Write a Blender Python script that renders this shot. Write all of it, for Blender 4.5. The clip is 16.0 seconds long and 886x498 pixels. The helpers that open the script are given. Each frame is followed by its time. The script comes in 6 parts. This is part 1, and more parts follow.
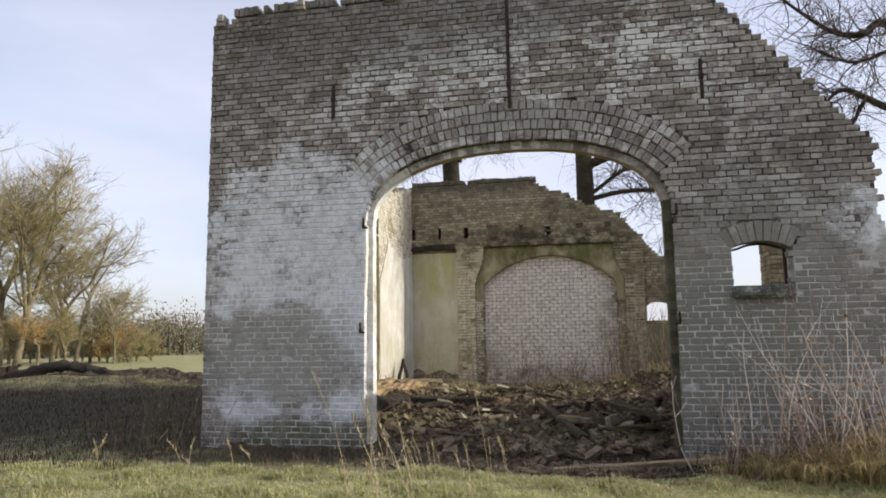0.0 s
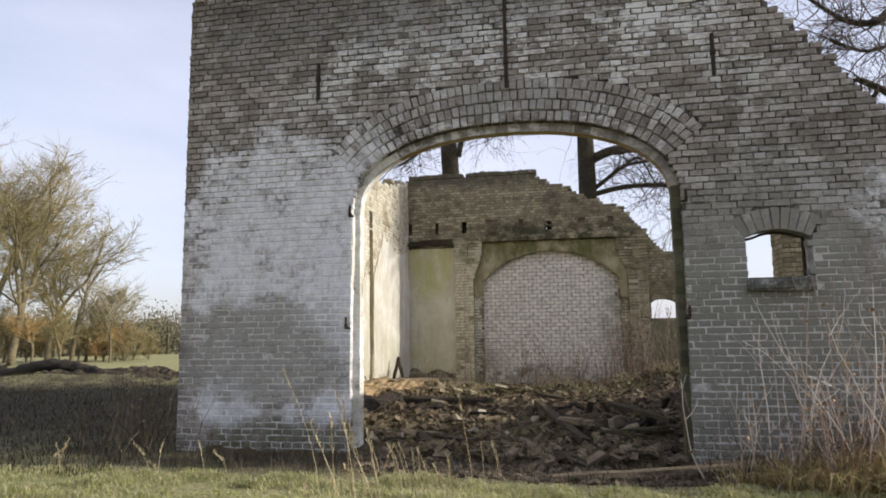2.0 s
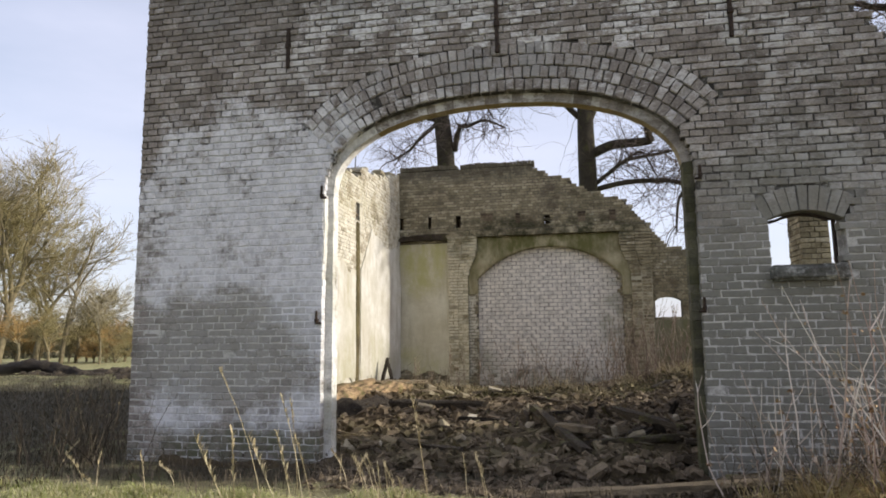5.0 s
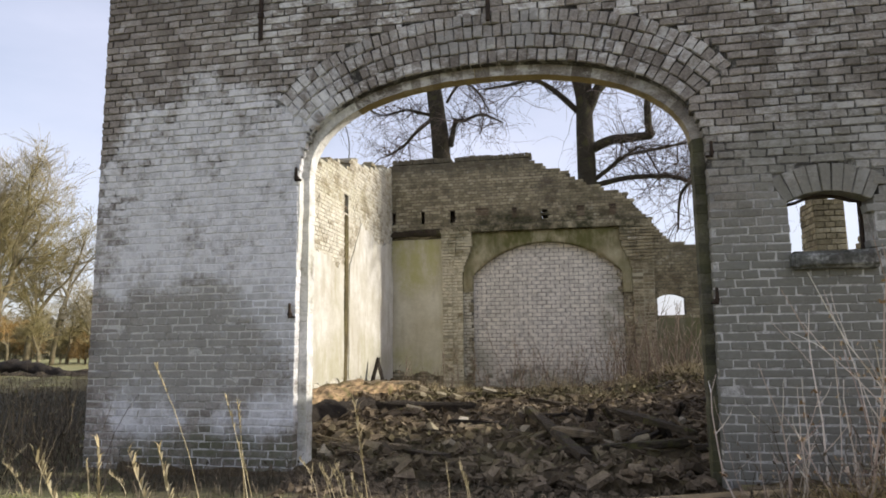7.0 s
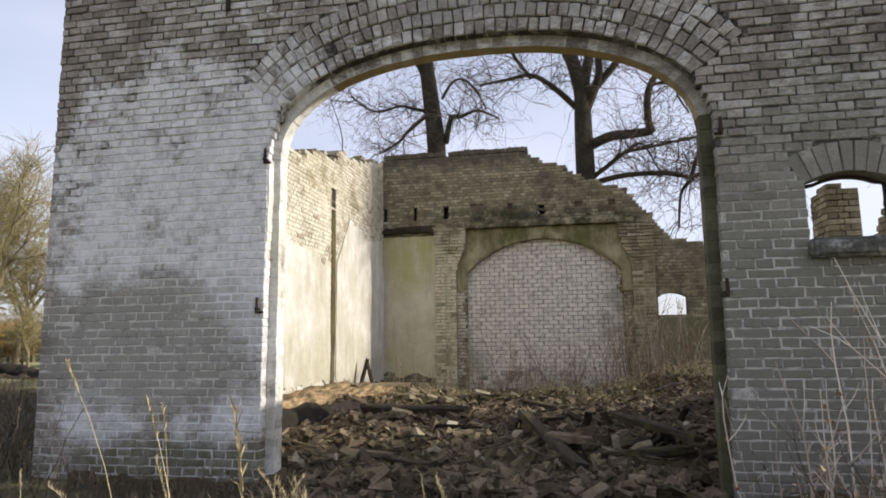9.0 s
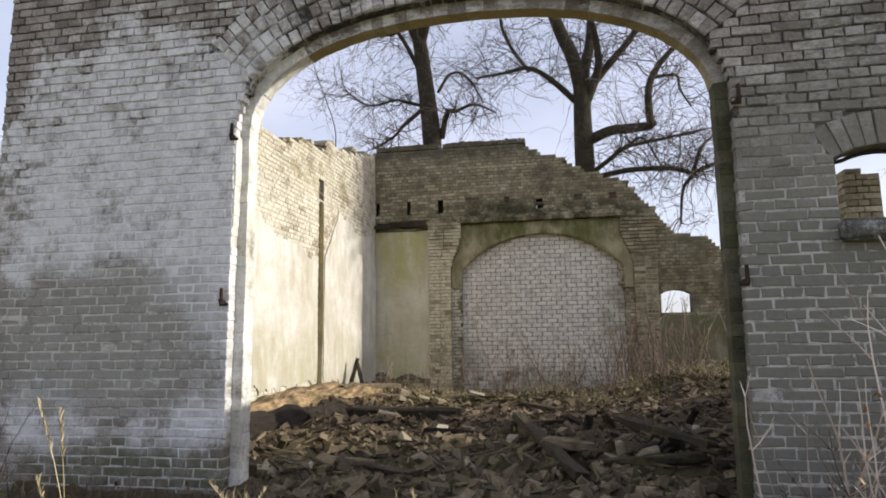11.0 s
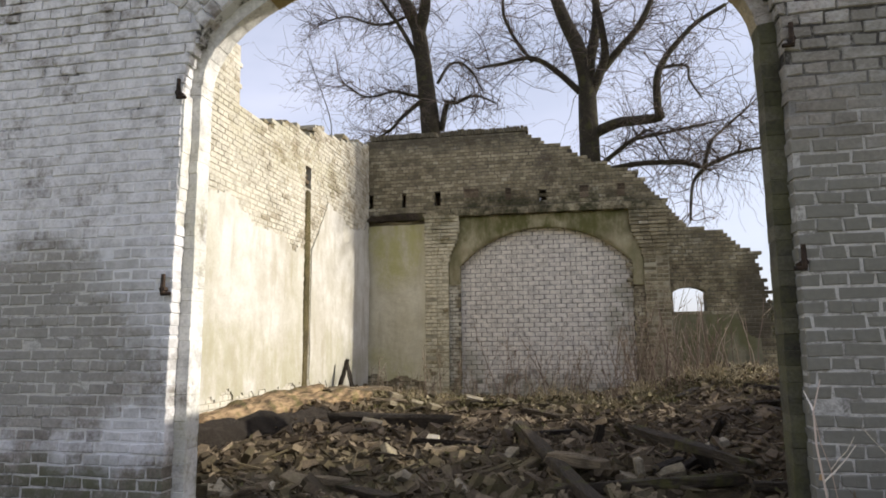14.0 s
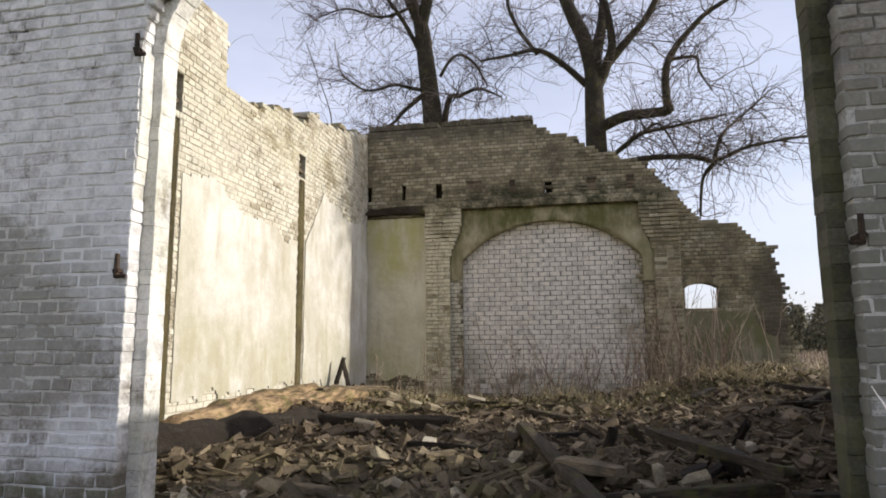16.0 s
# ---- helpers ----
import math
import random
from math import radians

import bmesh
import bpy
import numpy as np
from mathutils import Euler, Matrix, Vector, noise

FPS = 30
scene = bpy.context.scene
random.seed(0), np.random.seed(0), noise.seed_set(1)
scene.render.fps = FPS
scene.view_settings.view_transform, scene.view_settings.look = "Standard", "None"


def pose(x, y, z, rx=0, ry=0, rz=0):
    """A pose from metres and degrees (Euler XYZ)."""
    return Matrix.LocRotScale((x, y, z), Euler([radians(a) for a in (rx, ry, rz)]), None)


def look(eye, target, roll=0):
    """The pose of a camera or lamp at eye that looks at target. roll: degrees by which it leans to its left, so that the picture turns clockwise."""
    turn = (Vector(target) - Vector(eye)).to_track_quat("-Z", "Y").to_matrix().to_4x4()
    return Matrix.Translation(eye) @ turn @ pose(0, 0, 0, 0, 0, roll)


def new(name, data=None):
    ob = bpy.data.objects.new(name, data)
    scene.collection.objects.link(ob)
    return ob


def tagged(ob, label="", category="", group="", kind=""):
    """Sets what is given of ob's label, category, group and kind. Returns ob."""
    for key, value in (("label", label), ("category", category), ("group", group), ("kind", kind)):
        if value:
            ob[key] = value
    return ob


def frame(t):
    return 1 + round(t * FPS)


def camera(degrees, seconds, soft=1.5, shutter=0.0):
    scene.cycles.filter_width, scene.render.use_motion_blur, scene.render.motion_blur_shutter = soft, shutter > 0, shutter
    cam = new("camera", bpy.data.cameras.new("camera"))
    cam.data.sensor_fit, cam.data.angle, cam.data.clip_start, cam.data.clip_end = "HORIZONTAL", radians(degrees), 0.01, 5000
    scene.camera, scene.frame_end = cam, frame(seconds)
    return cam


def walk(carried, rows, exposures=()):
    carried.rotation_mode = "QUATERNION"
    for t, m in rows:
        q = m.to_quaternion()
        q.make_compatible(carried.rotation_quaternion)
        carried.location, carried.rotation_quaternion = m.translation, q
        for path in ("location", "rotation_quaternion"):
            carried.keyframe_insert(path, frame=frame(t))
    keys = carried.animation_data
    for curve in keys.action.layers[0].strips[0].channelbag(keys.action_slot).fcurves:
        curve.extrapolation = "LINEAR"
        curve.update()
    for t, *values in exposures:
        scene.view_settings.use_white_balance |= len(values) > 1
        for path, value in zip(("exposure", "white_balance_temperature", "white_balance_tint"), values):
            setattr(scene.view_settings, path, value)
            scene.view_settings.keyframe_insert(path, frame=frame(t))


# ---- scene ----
cam = camera(67.6, 16.0, soft=1.8)

PATH = [
    (0, (2.244, -6.936, 1.495), (1.858, -4.991, 1.755), -0.9),
    (0.5, (2.241, -6.81, 1.486), (1.853, -4.865, 1.745), -0.8),
    (1, (2.241, -6.687, 1.482), (1.852, -4.742, 1.742), -0.9),
    (1.5, (2.242, -6.554, 1.471), (1.851, -4.61, 1.73), -0.8),
    (2, (2.248, -6.43, 1.457), (1.856, -4.486, 1.716), -0.8),
    (2.5, (2.25, -6.302, 1.437), (1.858, -4.358, 1.698), -0.8),
    (3, (2.252, -6.172, 1.429), (1.86, -4.229, 1.691), -0.8),
    (3.5, (2.261, -6.038, 1.42), (1.868, -4.095, 1.682), -0.7),
    (4, (2.258, -5.915, 1.41), (1.865, -3.972, 1.674), -0.7),
    (6.5, (2.252, -5.247, 1.367), (1.86, -3.304, 1.636), -0.7),
    (7, (2.254, -5.111, 1.347), (1.864, -3.168, 1.618), -0.7),
    (7.5, (2.265, -4.982, 1.333), (1.875, -3.04, 1.605), -0.7),
    (8, (2.276, -4.855, 1.323), (1.886, -2.913, 1.598), -0.8),
    (8.5, (2.279, -4.731, 1.314), (1.891, -2.788, 1.591), -0.8),
    (9, (2.281, -4.607, 1.306), (1.893, -2.664, 1.585), -0.7),
    (11.5, (2.266, -3.972, 1.263), (1.882, -2.03, 1.546), -0.7),
    (12, (2.259, -3.851, 1.261), (1.875, -1.909, 1.545), -0.6),
    (12.5, (2.251, -3.722, 1.267), (1.866, -1.78, 1.551), -0.7),
    (13, (2.241, -3.601, 1.265), (1.856, -1.659, 1.549), -0.6),
    (13.5, (2.227, -3.465, 1.254), (1.84, -1.524, 1.54), -0.6),
    (14, (2.214, -3.338, 1.25), (1.822, -1.397, 1.536), -0.5),
    (14.5, (2.21, -3.209, 1.24), (1.813, -1.27, 1.526), -0.6),
    (15, (2.196, -3.099, 1.235), (1.798, -1.16, 1.522), -0.5),
    (15.5, (2.183, -2.98, 1.21), (1.78, -1.043, 1.5), -0.4),
    (16, (2.171, -2.856, 1.193), (1.766, -0.919, 1.484), -0.4),
]
walk(cam, [(t, look(eye, target, roll)) for t, eye, target, roll in PATH])

# ---------- world, sun ----------
SUN_AZ, SUN_EL = radians(6.5), radians(22.0)      # azimuth from +x towards +y
world = bpy.data.worlds.new("winter_sky")
world.use_nodes = True
scene.world = world
wn = world.node_tree
wn.nodes.clear()


def wnode(kind):
    return wn.nodes.new(kind)


w_out = wnode("ShaderNodeOutputWorld")
w_bg = wnode("ShaderNodeBackground")
w_sky = wnode("ShaderNodeTexSky")
w_sky.sky_type, w_sky.sun_disc = "NISHITA", False
w_sky.sun_elevation, w_sky.sun_rotation = SUN_EL, radians(90) - SUN_AZ
w_sky.air_density, w_sky.dust_density, w_sky.ozone_density = 1.0, 1.6, 1.2
w_co = wnode("ShaderNodeTexCoord")
w_map = wnode("ShaderNodeMapping")
w_map.inputs["Scale"].default_value = (1.0, 1.0, 3.2)
w_noise = wnode("ShaderNodeTexNoise")
w_noise.inputs["Scale"].default_value = 1.7
w_noise.inputs["Detail"].default_value = 6
w_range = wnode("ShaderNodeMapRange")
w_range.inputs[1].default_value, w_range.inputs[2].default_value = 0.3, 0.75
w_range.inputs[3].default_value, w_range.inputs[4].default_value = 0.34, 0.76
w_mix = wnode("ShaderNodeMixRGB")
w_mix.inputs[2].default_value = (6.65, 6.7, 8.1, 1)
wn.links.new(w_co.outputs["Generated"], w_map.inputs[0])
wn.links.new(w_map.outputs[0], w_noise.inputs["Vector"])
wn.links.new(w_noise.outputs[0], w_range.inputs[0])
wn.links.new(w_range.outputs[0], w_mix.inputs[0])
wn.links.new(w_sky.outputs[0], w_mix.inputs[1])
wn.links.new(w_mix.outputs[0], w_bg.inputs[0])
w_bg.inputs[1].default_value = 0.138
wn.links.new(w_bg.outputs[0], w_out.inputs[0])

sun_data = bpy.data.lights.new("sun", "SUN")
sun_data.energy, sun_data.angle, sun_data.color = 4.6, radians(0.6), (1.0, 0.93, 0.82)
sun = new("sun", sun_data)
to_sun = Vector((math.cos(SUN_EL) * math.cos(SUN_AZ), math.cos(SUN_EL) * math.sin(SUN_AZ), math.sin(SUN_EL)))
sun.matrix_basis = look(to_sun * 40, (0, 0, 0))
scene.view_settings.exposure = 0.2


# ---------- material tools ----------
class Nodes:
    def __init__(self, name):
        self.m = bpy.data.materials.new(name)
        self.m.use_nodes = True
        self.t = self.m.node_tree
        self.b = self.t.nodes["Principled BSDF"]
        self.b.inputs["Specular IOR Level"].default_value = 0.25
        self.geo = self.t.nodes.new("ShaderNodeNewGeometry")
        self.pos = self.geo.outputs["Position"]
        self.ragged = None

    def link(self, a, b):
        self.t.links.new(a, b)

    def put(self, sock, v):
        if isinstance(v, bpy.types.NodeSocket):
            self.link(v, sock)
        elif isinstance(v, (tuple, list)) and len(sock.default_value) == 4 and len(v) == 3:
            sock.default_value = (*v, 1)
        else:
            sock.default_value = v

    def noise(self, scale, detail=4, rough=0.55, vec=None, stretch=None):
        n = self.t.nodes.new("ShaderNodeTexNoise")
        n.inputs["Scale"].default_value, n.inputs["Detail"].default_value, n.inputs["Roughness"].default_value = scale, detail, rough
        v = vec or self.pos
        if stretch:
            mp = self.t.nodes.new("ShaderNodeMapping")
            mp.inputs["Scale"].default_value = stretch
            self.link(v, mp.inputs[0])
            v = mp.outputs[0]
        self.link(v, n.inputs["Vector"])
        return n.outputs[0]

    def math(self, op, a, b=0.0, clamp=False):
        n = self.t.nodes.new("ShaderNodeMath")
        n.operation, n.use_clamp = op, clamp
        self.put(n.inputs[0], a)
        self.put(n.inputs[1], b)
        return n.outputs[0]

    def span(self, v, a, b, lo=0.0, hi=1.0):
        n = self.t.nodes.new("ShaderNodeMapRange")
        n.interpolation_type = "SMOOTHSTEP"
        self.put(n.inputs[0], v)
        n.inputs[1].default_value, n.inputs[2].default_value, n.inputs[3].default_value, n.inputs[4].default_value = a, b, lo, hi
        return n.outputs[0]

    def mix(self, f, a, b, kind="MIX"):
        n = self.t.nodes.new("ShaderNodeMixRGB")
        n.blend_type = kind
        self.put(n.inputs[0], f)
        self.put(n.inputs[1], a)
        self.put(n.inputs[2], b)
        return n.outputs[0]

    def ramp(self, f, *stops):
        n = self.t.nodes.new("ShaderNodeValToRGB")
        e = n.color_ramp.elements
        while len(e) < len(stops):
            e.new(0.5)
        for s, (p, c) in zip(e, stops):
            s.position, s.color = p, (*c, 1)
        self.link(f, n.inputs[0])
        return n.outputs[0]

    def zone(self, c, r):
        """1 in the middle of an ellipsoid, 0 at its rim."""
        a = self.t.nodes.new("ShaderNodeVectorMath")
        a.operation = "SUBTRACT"
        self.link(self.pos, a.inputs[0])
        a.inputs[1].default_value = c
        s = self.t.nodes.new("ShaderNodeVectorMath")
        s.operation = "MULTIPLY"
        self.link(a.outputs[0], s.inputs[0])
        s.inputs[1].default_value = [1 / v for v in r]
        d = self.t.nodes.new("ShaderNodeVectorMath")
        d.operation = "LENGTH"
        self.link(s.outputs[0], d.inputs[0])
        if self.ragged is None:
            self.ragged = self.math("MULTIPLY", self.math("SUBTRACT", self.noise(1.6, 8, 0.72), 0.5), 1.25)
        return self.span(self.math("ADD", d.outputs["Value"], self.ragged), 0.4, 0.95, 1.0, 0.0)

    def axis(self, k):
        n = self.t.nodes.new("ShaderNodeSeparateXYZ")
        self.link(self.pos, n.inputs[0])
        return n.outputs[k]

    def piece(self):
        """A random number for each piece, whether an object or an island."""
        o = self.t.nodes.new("ShaderNodeObjectInfo")
        return self.math("FRACT", self.math("ADD", o.outputs["Random"], self.geo.outputs["Random Per Island"]))

    def done(self, colour, rough=0.9, bump=None, depth=0.01, metal=0.0):
        self.put(self.b.inputs["Base Color"], colour)
        self.put(self.b.inputs["Roughness"], rough)
        self.b.inputs["Metallic"].default_value = metal
        if bump is not None:
            n = self.t.nodes.new("ShaderNodeBump")
            n.inputs["Distance"].default_value, n.inputs["Strength"].default_value = depth, 0.9
            self.link(bump, n.inputs["Height"])
            self.link(n.outputs[0], self.b.inputs["Normal"])
        return self.m


def brick_mat(name, tones, paint, base, zones=(), moss=(), moss_col=(0.10, 0.11, 0.035), paint_edge=0.16, per=0.3, specks=()):
    n = Nodes(name)
    r = n.piece()
    col = n.ramp(r, (0.0, tones[0]), (0.5, tones[1]), (1.0, tones[2]))
    grain = n.noise(60, 5, 0.65)
    big = n.noise(1.3, 3)
    soot = n.noise(5.5, 7, 0.72, None, (1, 1, 0.8))
    col = n.mix(0.75, col, n.ramp(grain, (0.3, (0.35, 0.34, 0.33)), (0.62, (1, 1, 1))), "MULTIPLY")
    col = n.mix(0.6, col, n.ramp(big, (0.32, (0.5, 0.46, 0.43)), (0.68, (1.1, 1.1, 1.1))), "MULTIPLY")
    col = n.mix(0.7, col, n.ramp(soot, (0.36, (0.4, 0.37, 0.35)), (0.55, (1.0, 1.0, 1.0))), "MULTIPLY")
    f = n.math("ADD", n.math("MULTIPLY", n.math("SUBTRACT", n.noise(2.6, 7, 0.72), 0.5), 1.7), base)
    f = n.math("ADD", f, n.math("MULTIPLY", n.math("SUBTRACT", r, 0.5), per))
    f = n.math("ADD", f, n.math("MULTIPLY", n.math("SUBTRACT", n.noise(22, 6, 0.75), 0.5), 0.95))
    for c, rad, s in zones:
        f = n.math("ADD", f, n.math("MULTIPLY", n.zone(c, rad), s))
    f = n.span(f, 0.5 - paint_edge, 0.5 + paint_edge * 1.4)
    pc = n.mix(n.span(n.noise(9, 7, 0.7), 0.3, 0.62), [0.6 * v for v in paint], paint)
    pc = n.mix(0.35, pc, n.ramp(grain, (0.3, (0.5, 0.5, 0.5)), (0.55, (1, 1, 1))), "MULTIPLY")
    col = n.mix(n.math("MULTIPLY", f, 0.9), col, pc)
    for c, rad, s, *more in moss:
        bias = more[0] if more else 0.0
        tint = more[1] if len(more) > 1 else moss_col
        g = n.math("MULTIPLY", n.zone(c, rad), n.span(n.noise(4.5, 6, 0.7), 0.36 - bias, 0.62 - bias))
        col = n.mix(n.math("MULTIPLY", g, s), col, n.mix(n.noise(30), [0.6 * v for v in tint], tint))
    for c, rad, s, tint in specks:
        patch = n.math("ADD", n.math("MULTIPLY", n.noise(1.9, 5, 0.65), 1.0), n.math("MULTIPLY", n.noise(17, 8, 0.8, None, (0.7, 1, 1.5)), 1.3))
        patch = n.math("ADD", patch, n.math("MULTIPLY", n.math("SUBTRACT", r, 0.5), 0.16))
        g = n.math("MULTIPLY", n.zone(c, rad), n.span(patch, 1.1, 1.33))
        col = n.mix(n.math("MULTIPLY", g, s), col, tint)
    h = n.math("ADD", n.math("MULTIPLY", grain, 0.6), n.math("MULTIPLY", n.noise(190, 3), 0.4))
    return n.done(col, n.span(grain, 0.2, 0.8, 0.8, 0.97), h, 0.006)


def mortar_mat(name, a, b):
    n = Nodes(name)
    col = n.mix(n.span(n.noise(3.5, 6, 0.7), 0.35, 0.65), a, b)
    col = n.mix(0.6, col, n.ramp(n.noise(85, 4, 0.7), (0.3, (0.4, 0.4, 0.4)), (0.7, (1, 1, 1))), "MULTIPLY")
    return n.done(col, 0.95, n.noise(120, 5, 0.7), 0.006)


def wood_mat(name, a, b, stretch=(2, 2, 2), moss=0.0):
    n = Nodes(name)
    co = n.t.nodes.new("ShaderNodeTexCoord").outputs["Object"]
    fine = n.noise(14, 6, 0.65, co, stretch)
    col = n.mix(n.span(fine, 0.3, 0.7), a, b)
    col = n.mix(n.math("MULTIPLY", n.span(n.noise(6, 5), 0.5, 0.68), moss), col, (0.16, 0.16, 0.04))
    col = n.mix(n.span(n.noise(3, 4), 0.4, 0.7), col, n.mix(0.5, col, (0.02, 0.017, 0.014)))
    crack = n.noise(30, 6, 0.7, co, stretch)
    return n.done(col, 0.85, n.math("ADD", fine, crack), 0.03)


def plaster_mat(name, a, b, stain, algae, algae_zones=(), dirt=0.5):
    n = Nodes(name)
    streak = n.noise(3.0, 6, 0.6, None, (1.6, 1.6, 0.35))
    col = n.mix(n.span(n.noise(1.7, 6, 0.65), 0.35, 0.68), a, b)
    col = n.mix(n.math("MULTIPLY", n.span(streak, 0.48, 0.7), dirt), col, stain)
    col = n.mix(0.3, col, n.ramp(n.noise(45, 5, 0.7), (0.3, (0.55, 0.55, 0.52)), (0.65, (1, 1, 1))), "MULTIPLY")
    for c, rad, s in algae_zones:
        col = n.mix(n.math("MULTIPLY", n.math("MULTIPLY", n.zone(c, rad), n.span(n.noise(3.3, 6, 0.68, None, (1, 1, 0.5)), 0.3, 0.6)), s), col, algae)
    h = n.math("ADD", n.noise(8, 5), n.math("MULTIPLY", n.noise(70, 4), 0.3))
    return n.done(col, 0.92, h, 0.012)


FRONT_TONES = ((0.30, 0.268, 0.24), (0.41, 0.372, 0.338), (0.54, 0.497, 0.46))
FRONT_PAINT = (((-0.75, 0, 2.45), (1.8, 1, 1.7), 0.56), ((-0.95, 0, 1.3), (1.25, 1, 0.75), -0.45), ((-1.35, 0, 0.8), (0.65, 1, 0.42), 0.6), ((-0.5, 0, 0.72), (0.5, 1, 0.3), 0.45), ((-0.1, 0, 1.3), (0.5, 1, 1.1), 0.5), ((1.4, 0, 4.75), (1.6, 1, 0.8), 0.2),
               ((-1.45, 0, 4.9), (0.5, 1, 0.5), 0.14), ((5.0, 0, 2.55), (0.45, 1, 0.5), 0.4), ((0.1, 0, 3.3), (0.8, 1, 0.7), 0.2),
               ((4.3, 0, 2.5), (1.2, 1, 0.8), 0.08), ((4.2, 0, 0.9), (1.5, 1, 0.9), -0.12))
M_FRONT = brick_mat("weathered_grey_brick", FRONT_TONES, (0.77, 0.765, 0.785), 0.2, zones=FRONT_PAINT,
                    moss=(((-0.6, 0, 0.3), (2.2, 1, 0.5), 0.85, 0.05, (0.12, 0.125, 0.07)), ((-0.95, 0, 1.3), (1.35, 1, 0.8), 0.75, 0.2, (0.36, 0.355, 0.325)), ((3.7, 0, 0.9), (1.3, 1, 1.6), 0.8, 0.25, (0.175, 0.17, 0.145)), ((3.85, 0, 1.2), (1.6, 1, 2.6), 0.85, 0.3, (0.245, 0.24, 0.205)), ((0.4, 0, 5.15), (3.6, 1, 1.2), 0.85, 0.04), ((4.3, 0, 3.6), (1.2, 1, 1.0), 0.5)),
                    moss_col=(0.135, 0.122, 0.104), per=0.2, paint_edge=0.19,
                    specks=(((1.6, 0, 4.7), (4.0, 1, 1.7), 0.9, (0.68, 0.675, 0.665)), ((3.9, 0, 3.2), (1.4, 1, 1.6), 0.4, (0.6, 0.595, 0.58)), ((4.0, 0, 1.2), (2.0, 1, 2.0), 0.7, (0.17, 0.167, 0.142)),
                            ((0.2, 0, 5.6), (4.0, 1, 1.35), 0.92, (0.075, 0.065, 0.055)), ((-1.2, 0, 4.9), (1.4, 1, 0.9), 0.6, (0.10, 0.085, 0.072)), ((2.2, 0, 5.4), (0.7, 1, 1.1), 0.7, (0.07, 0.066, 0.05))))
M_RING = brick_mat("arch_brick", ((0.34, 0.31, 0.285), (0.42, 0.385, 0.355), (0.52, 0.485, 0.45)), (0.72, 0.715, 0.71), 0.25,
                   zones=(((0.1, 0, 3.4), (0.9, 1, 0.6), 0.25),), per=0.3, specks=(((1.6, 0, 3.8), (2.6, 1, 1.2), 0.8, (0.7, 0.69, 0.68)), ((1.6, 0, 4.0), (2.6, 1, 0.6), 0.7, (0.11, 0.1, 0.088))))
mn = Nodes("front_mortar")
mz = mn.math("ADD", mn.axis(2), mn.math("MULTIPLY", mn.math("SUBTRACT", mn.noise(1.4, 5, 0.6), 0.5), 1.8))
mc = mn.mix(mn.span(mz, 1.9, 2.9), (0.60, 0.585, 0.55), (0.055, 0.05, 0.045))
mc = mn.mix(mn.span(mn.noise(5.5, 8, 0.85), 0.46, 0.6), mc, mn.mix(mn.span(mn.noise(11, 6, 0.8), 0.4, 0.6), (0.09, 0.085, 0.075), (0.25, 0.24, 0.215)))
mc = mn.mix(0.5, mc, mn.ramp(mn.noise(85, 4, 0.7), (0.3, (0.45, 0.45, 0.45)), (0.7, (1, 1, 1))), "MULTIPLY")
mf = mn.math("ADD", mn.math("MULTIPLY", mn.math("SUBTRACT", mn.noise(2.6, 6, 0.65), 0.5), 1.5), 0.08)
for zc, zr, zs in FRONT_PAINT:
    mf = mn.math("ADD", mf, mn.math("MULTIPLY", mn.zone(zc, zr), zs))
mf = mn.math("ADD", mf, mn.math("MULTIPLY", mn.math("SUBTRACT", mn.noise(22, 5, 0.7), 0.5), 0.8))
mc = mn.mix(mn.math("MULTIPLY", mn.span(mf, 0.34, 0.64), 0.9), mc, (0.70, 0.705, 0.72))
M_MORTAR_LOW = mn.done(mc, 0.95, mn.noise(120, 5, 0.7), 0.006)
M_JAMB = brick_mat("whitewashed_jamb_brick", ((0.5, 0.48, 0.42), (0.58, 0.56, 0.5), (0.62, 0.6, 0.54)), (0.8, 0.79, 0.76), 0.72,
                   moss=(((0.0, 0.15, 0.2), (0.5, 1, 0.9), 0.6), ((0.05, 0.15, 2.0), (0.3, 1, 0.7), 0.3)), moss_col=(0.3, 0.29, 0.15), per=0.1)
# ochre brick and moss, yellowed for the light the underside catches
M_SOFFIT = brick_mat("lit_ochre_soffit_brick", ((0.36, 0.3, 0.2), (0.44, 0.38, 0.26), (0.5, 0.44, 0.32)), (0.6, 0.55, 0.45), 0.3,
                     moss=(((1.7, 0.15, 3.5), (2.2, 1, 0.9), 0.8, 0.1),), moss_col=(0.36, 0.27, 0.105))
# unwhitewashed mossy brick, base tones lowered to carry the shade on this jamb
M_JAMB_DARK = brick_mat("shaded_mossy_jamb_brick", ((0.07, 0.067, 0.05), (0.11, 0.105, 0.08), (0.17, 0.16, 0.122)), (0.36, 0.35, 0.29), 0.08,
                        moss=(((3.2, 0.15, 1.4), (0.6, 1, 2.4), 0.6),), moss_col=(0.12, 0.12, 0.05))
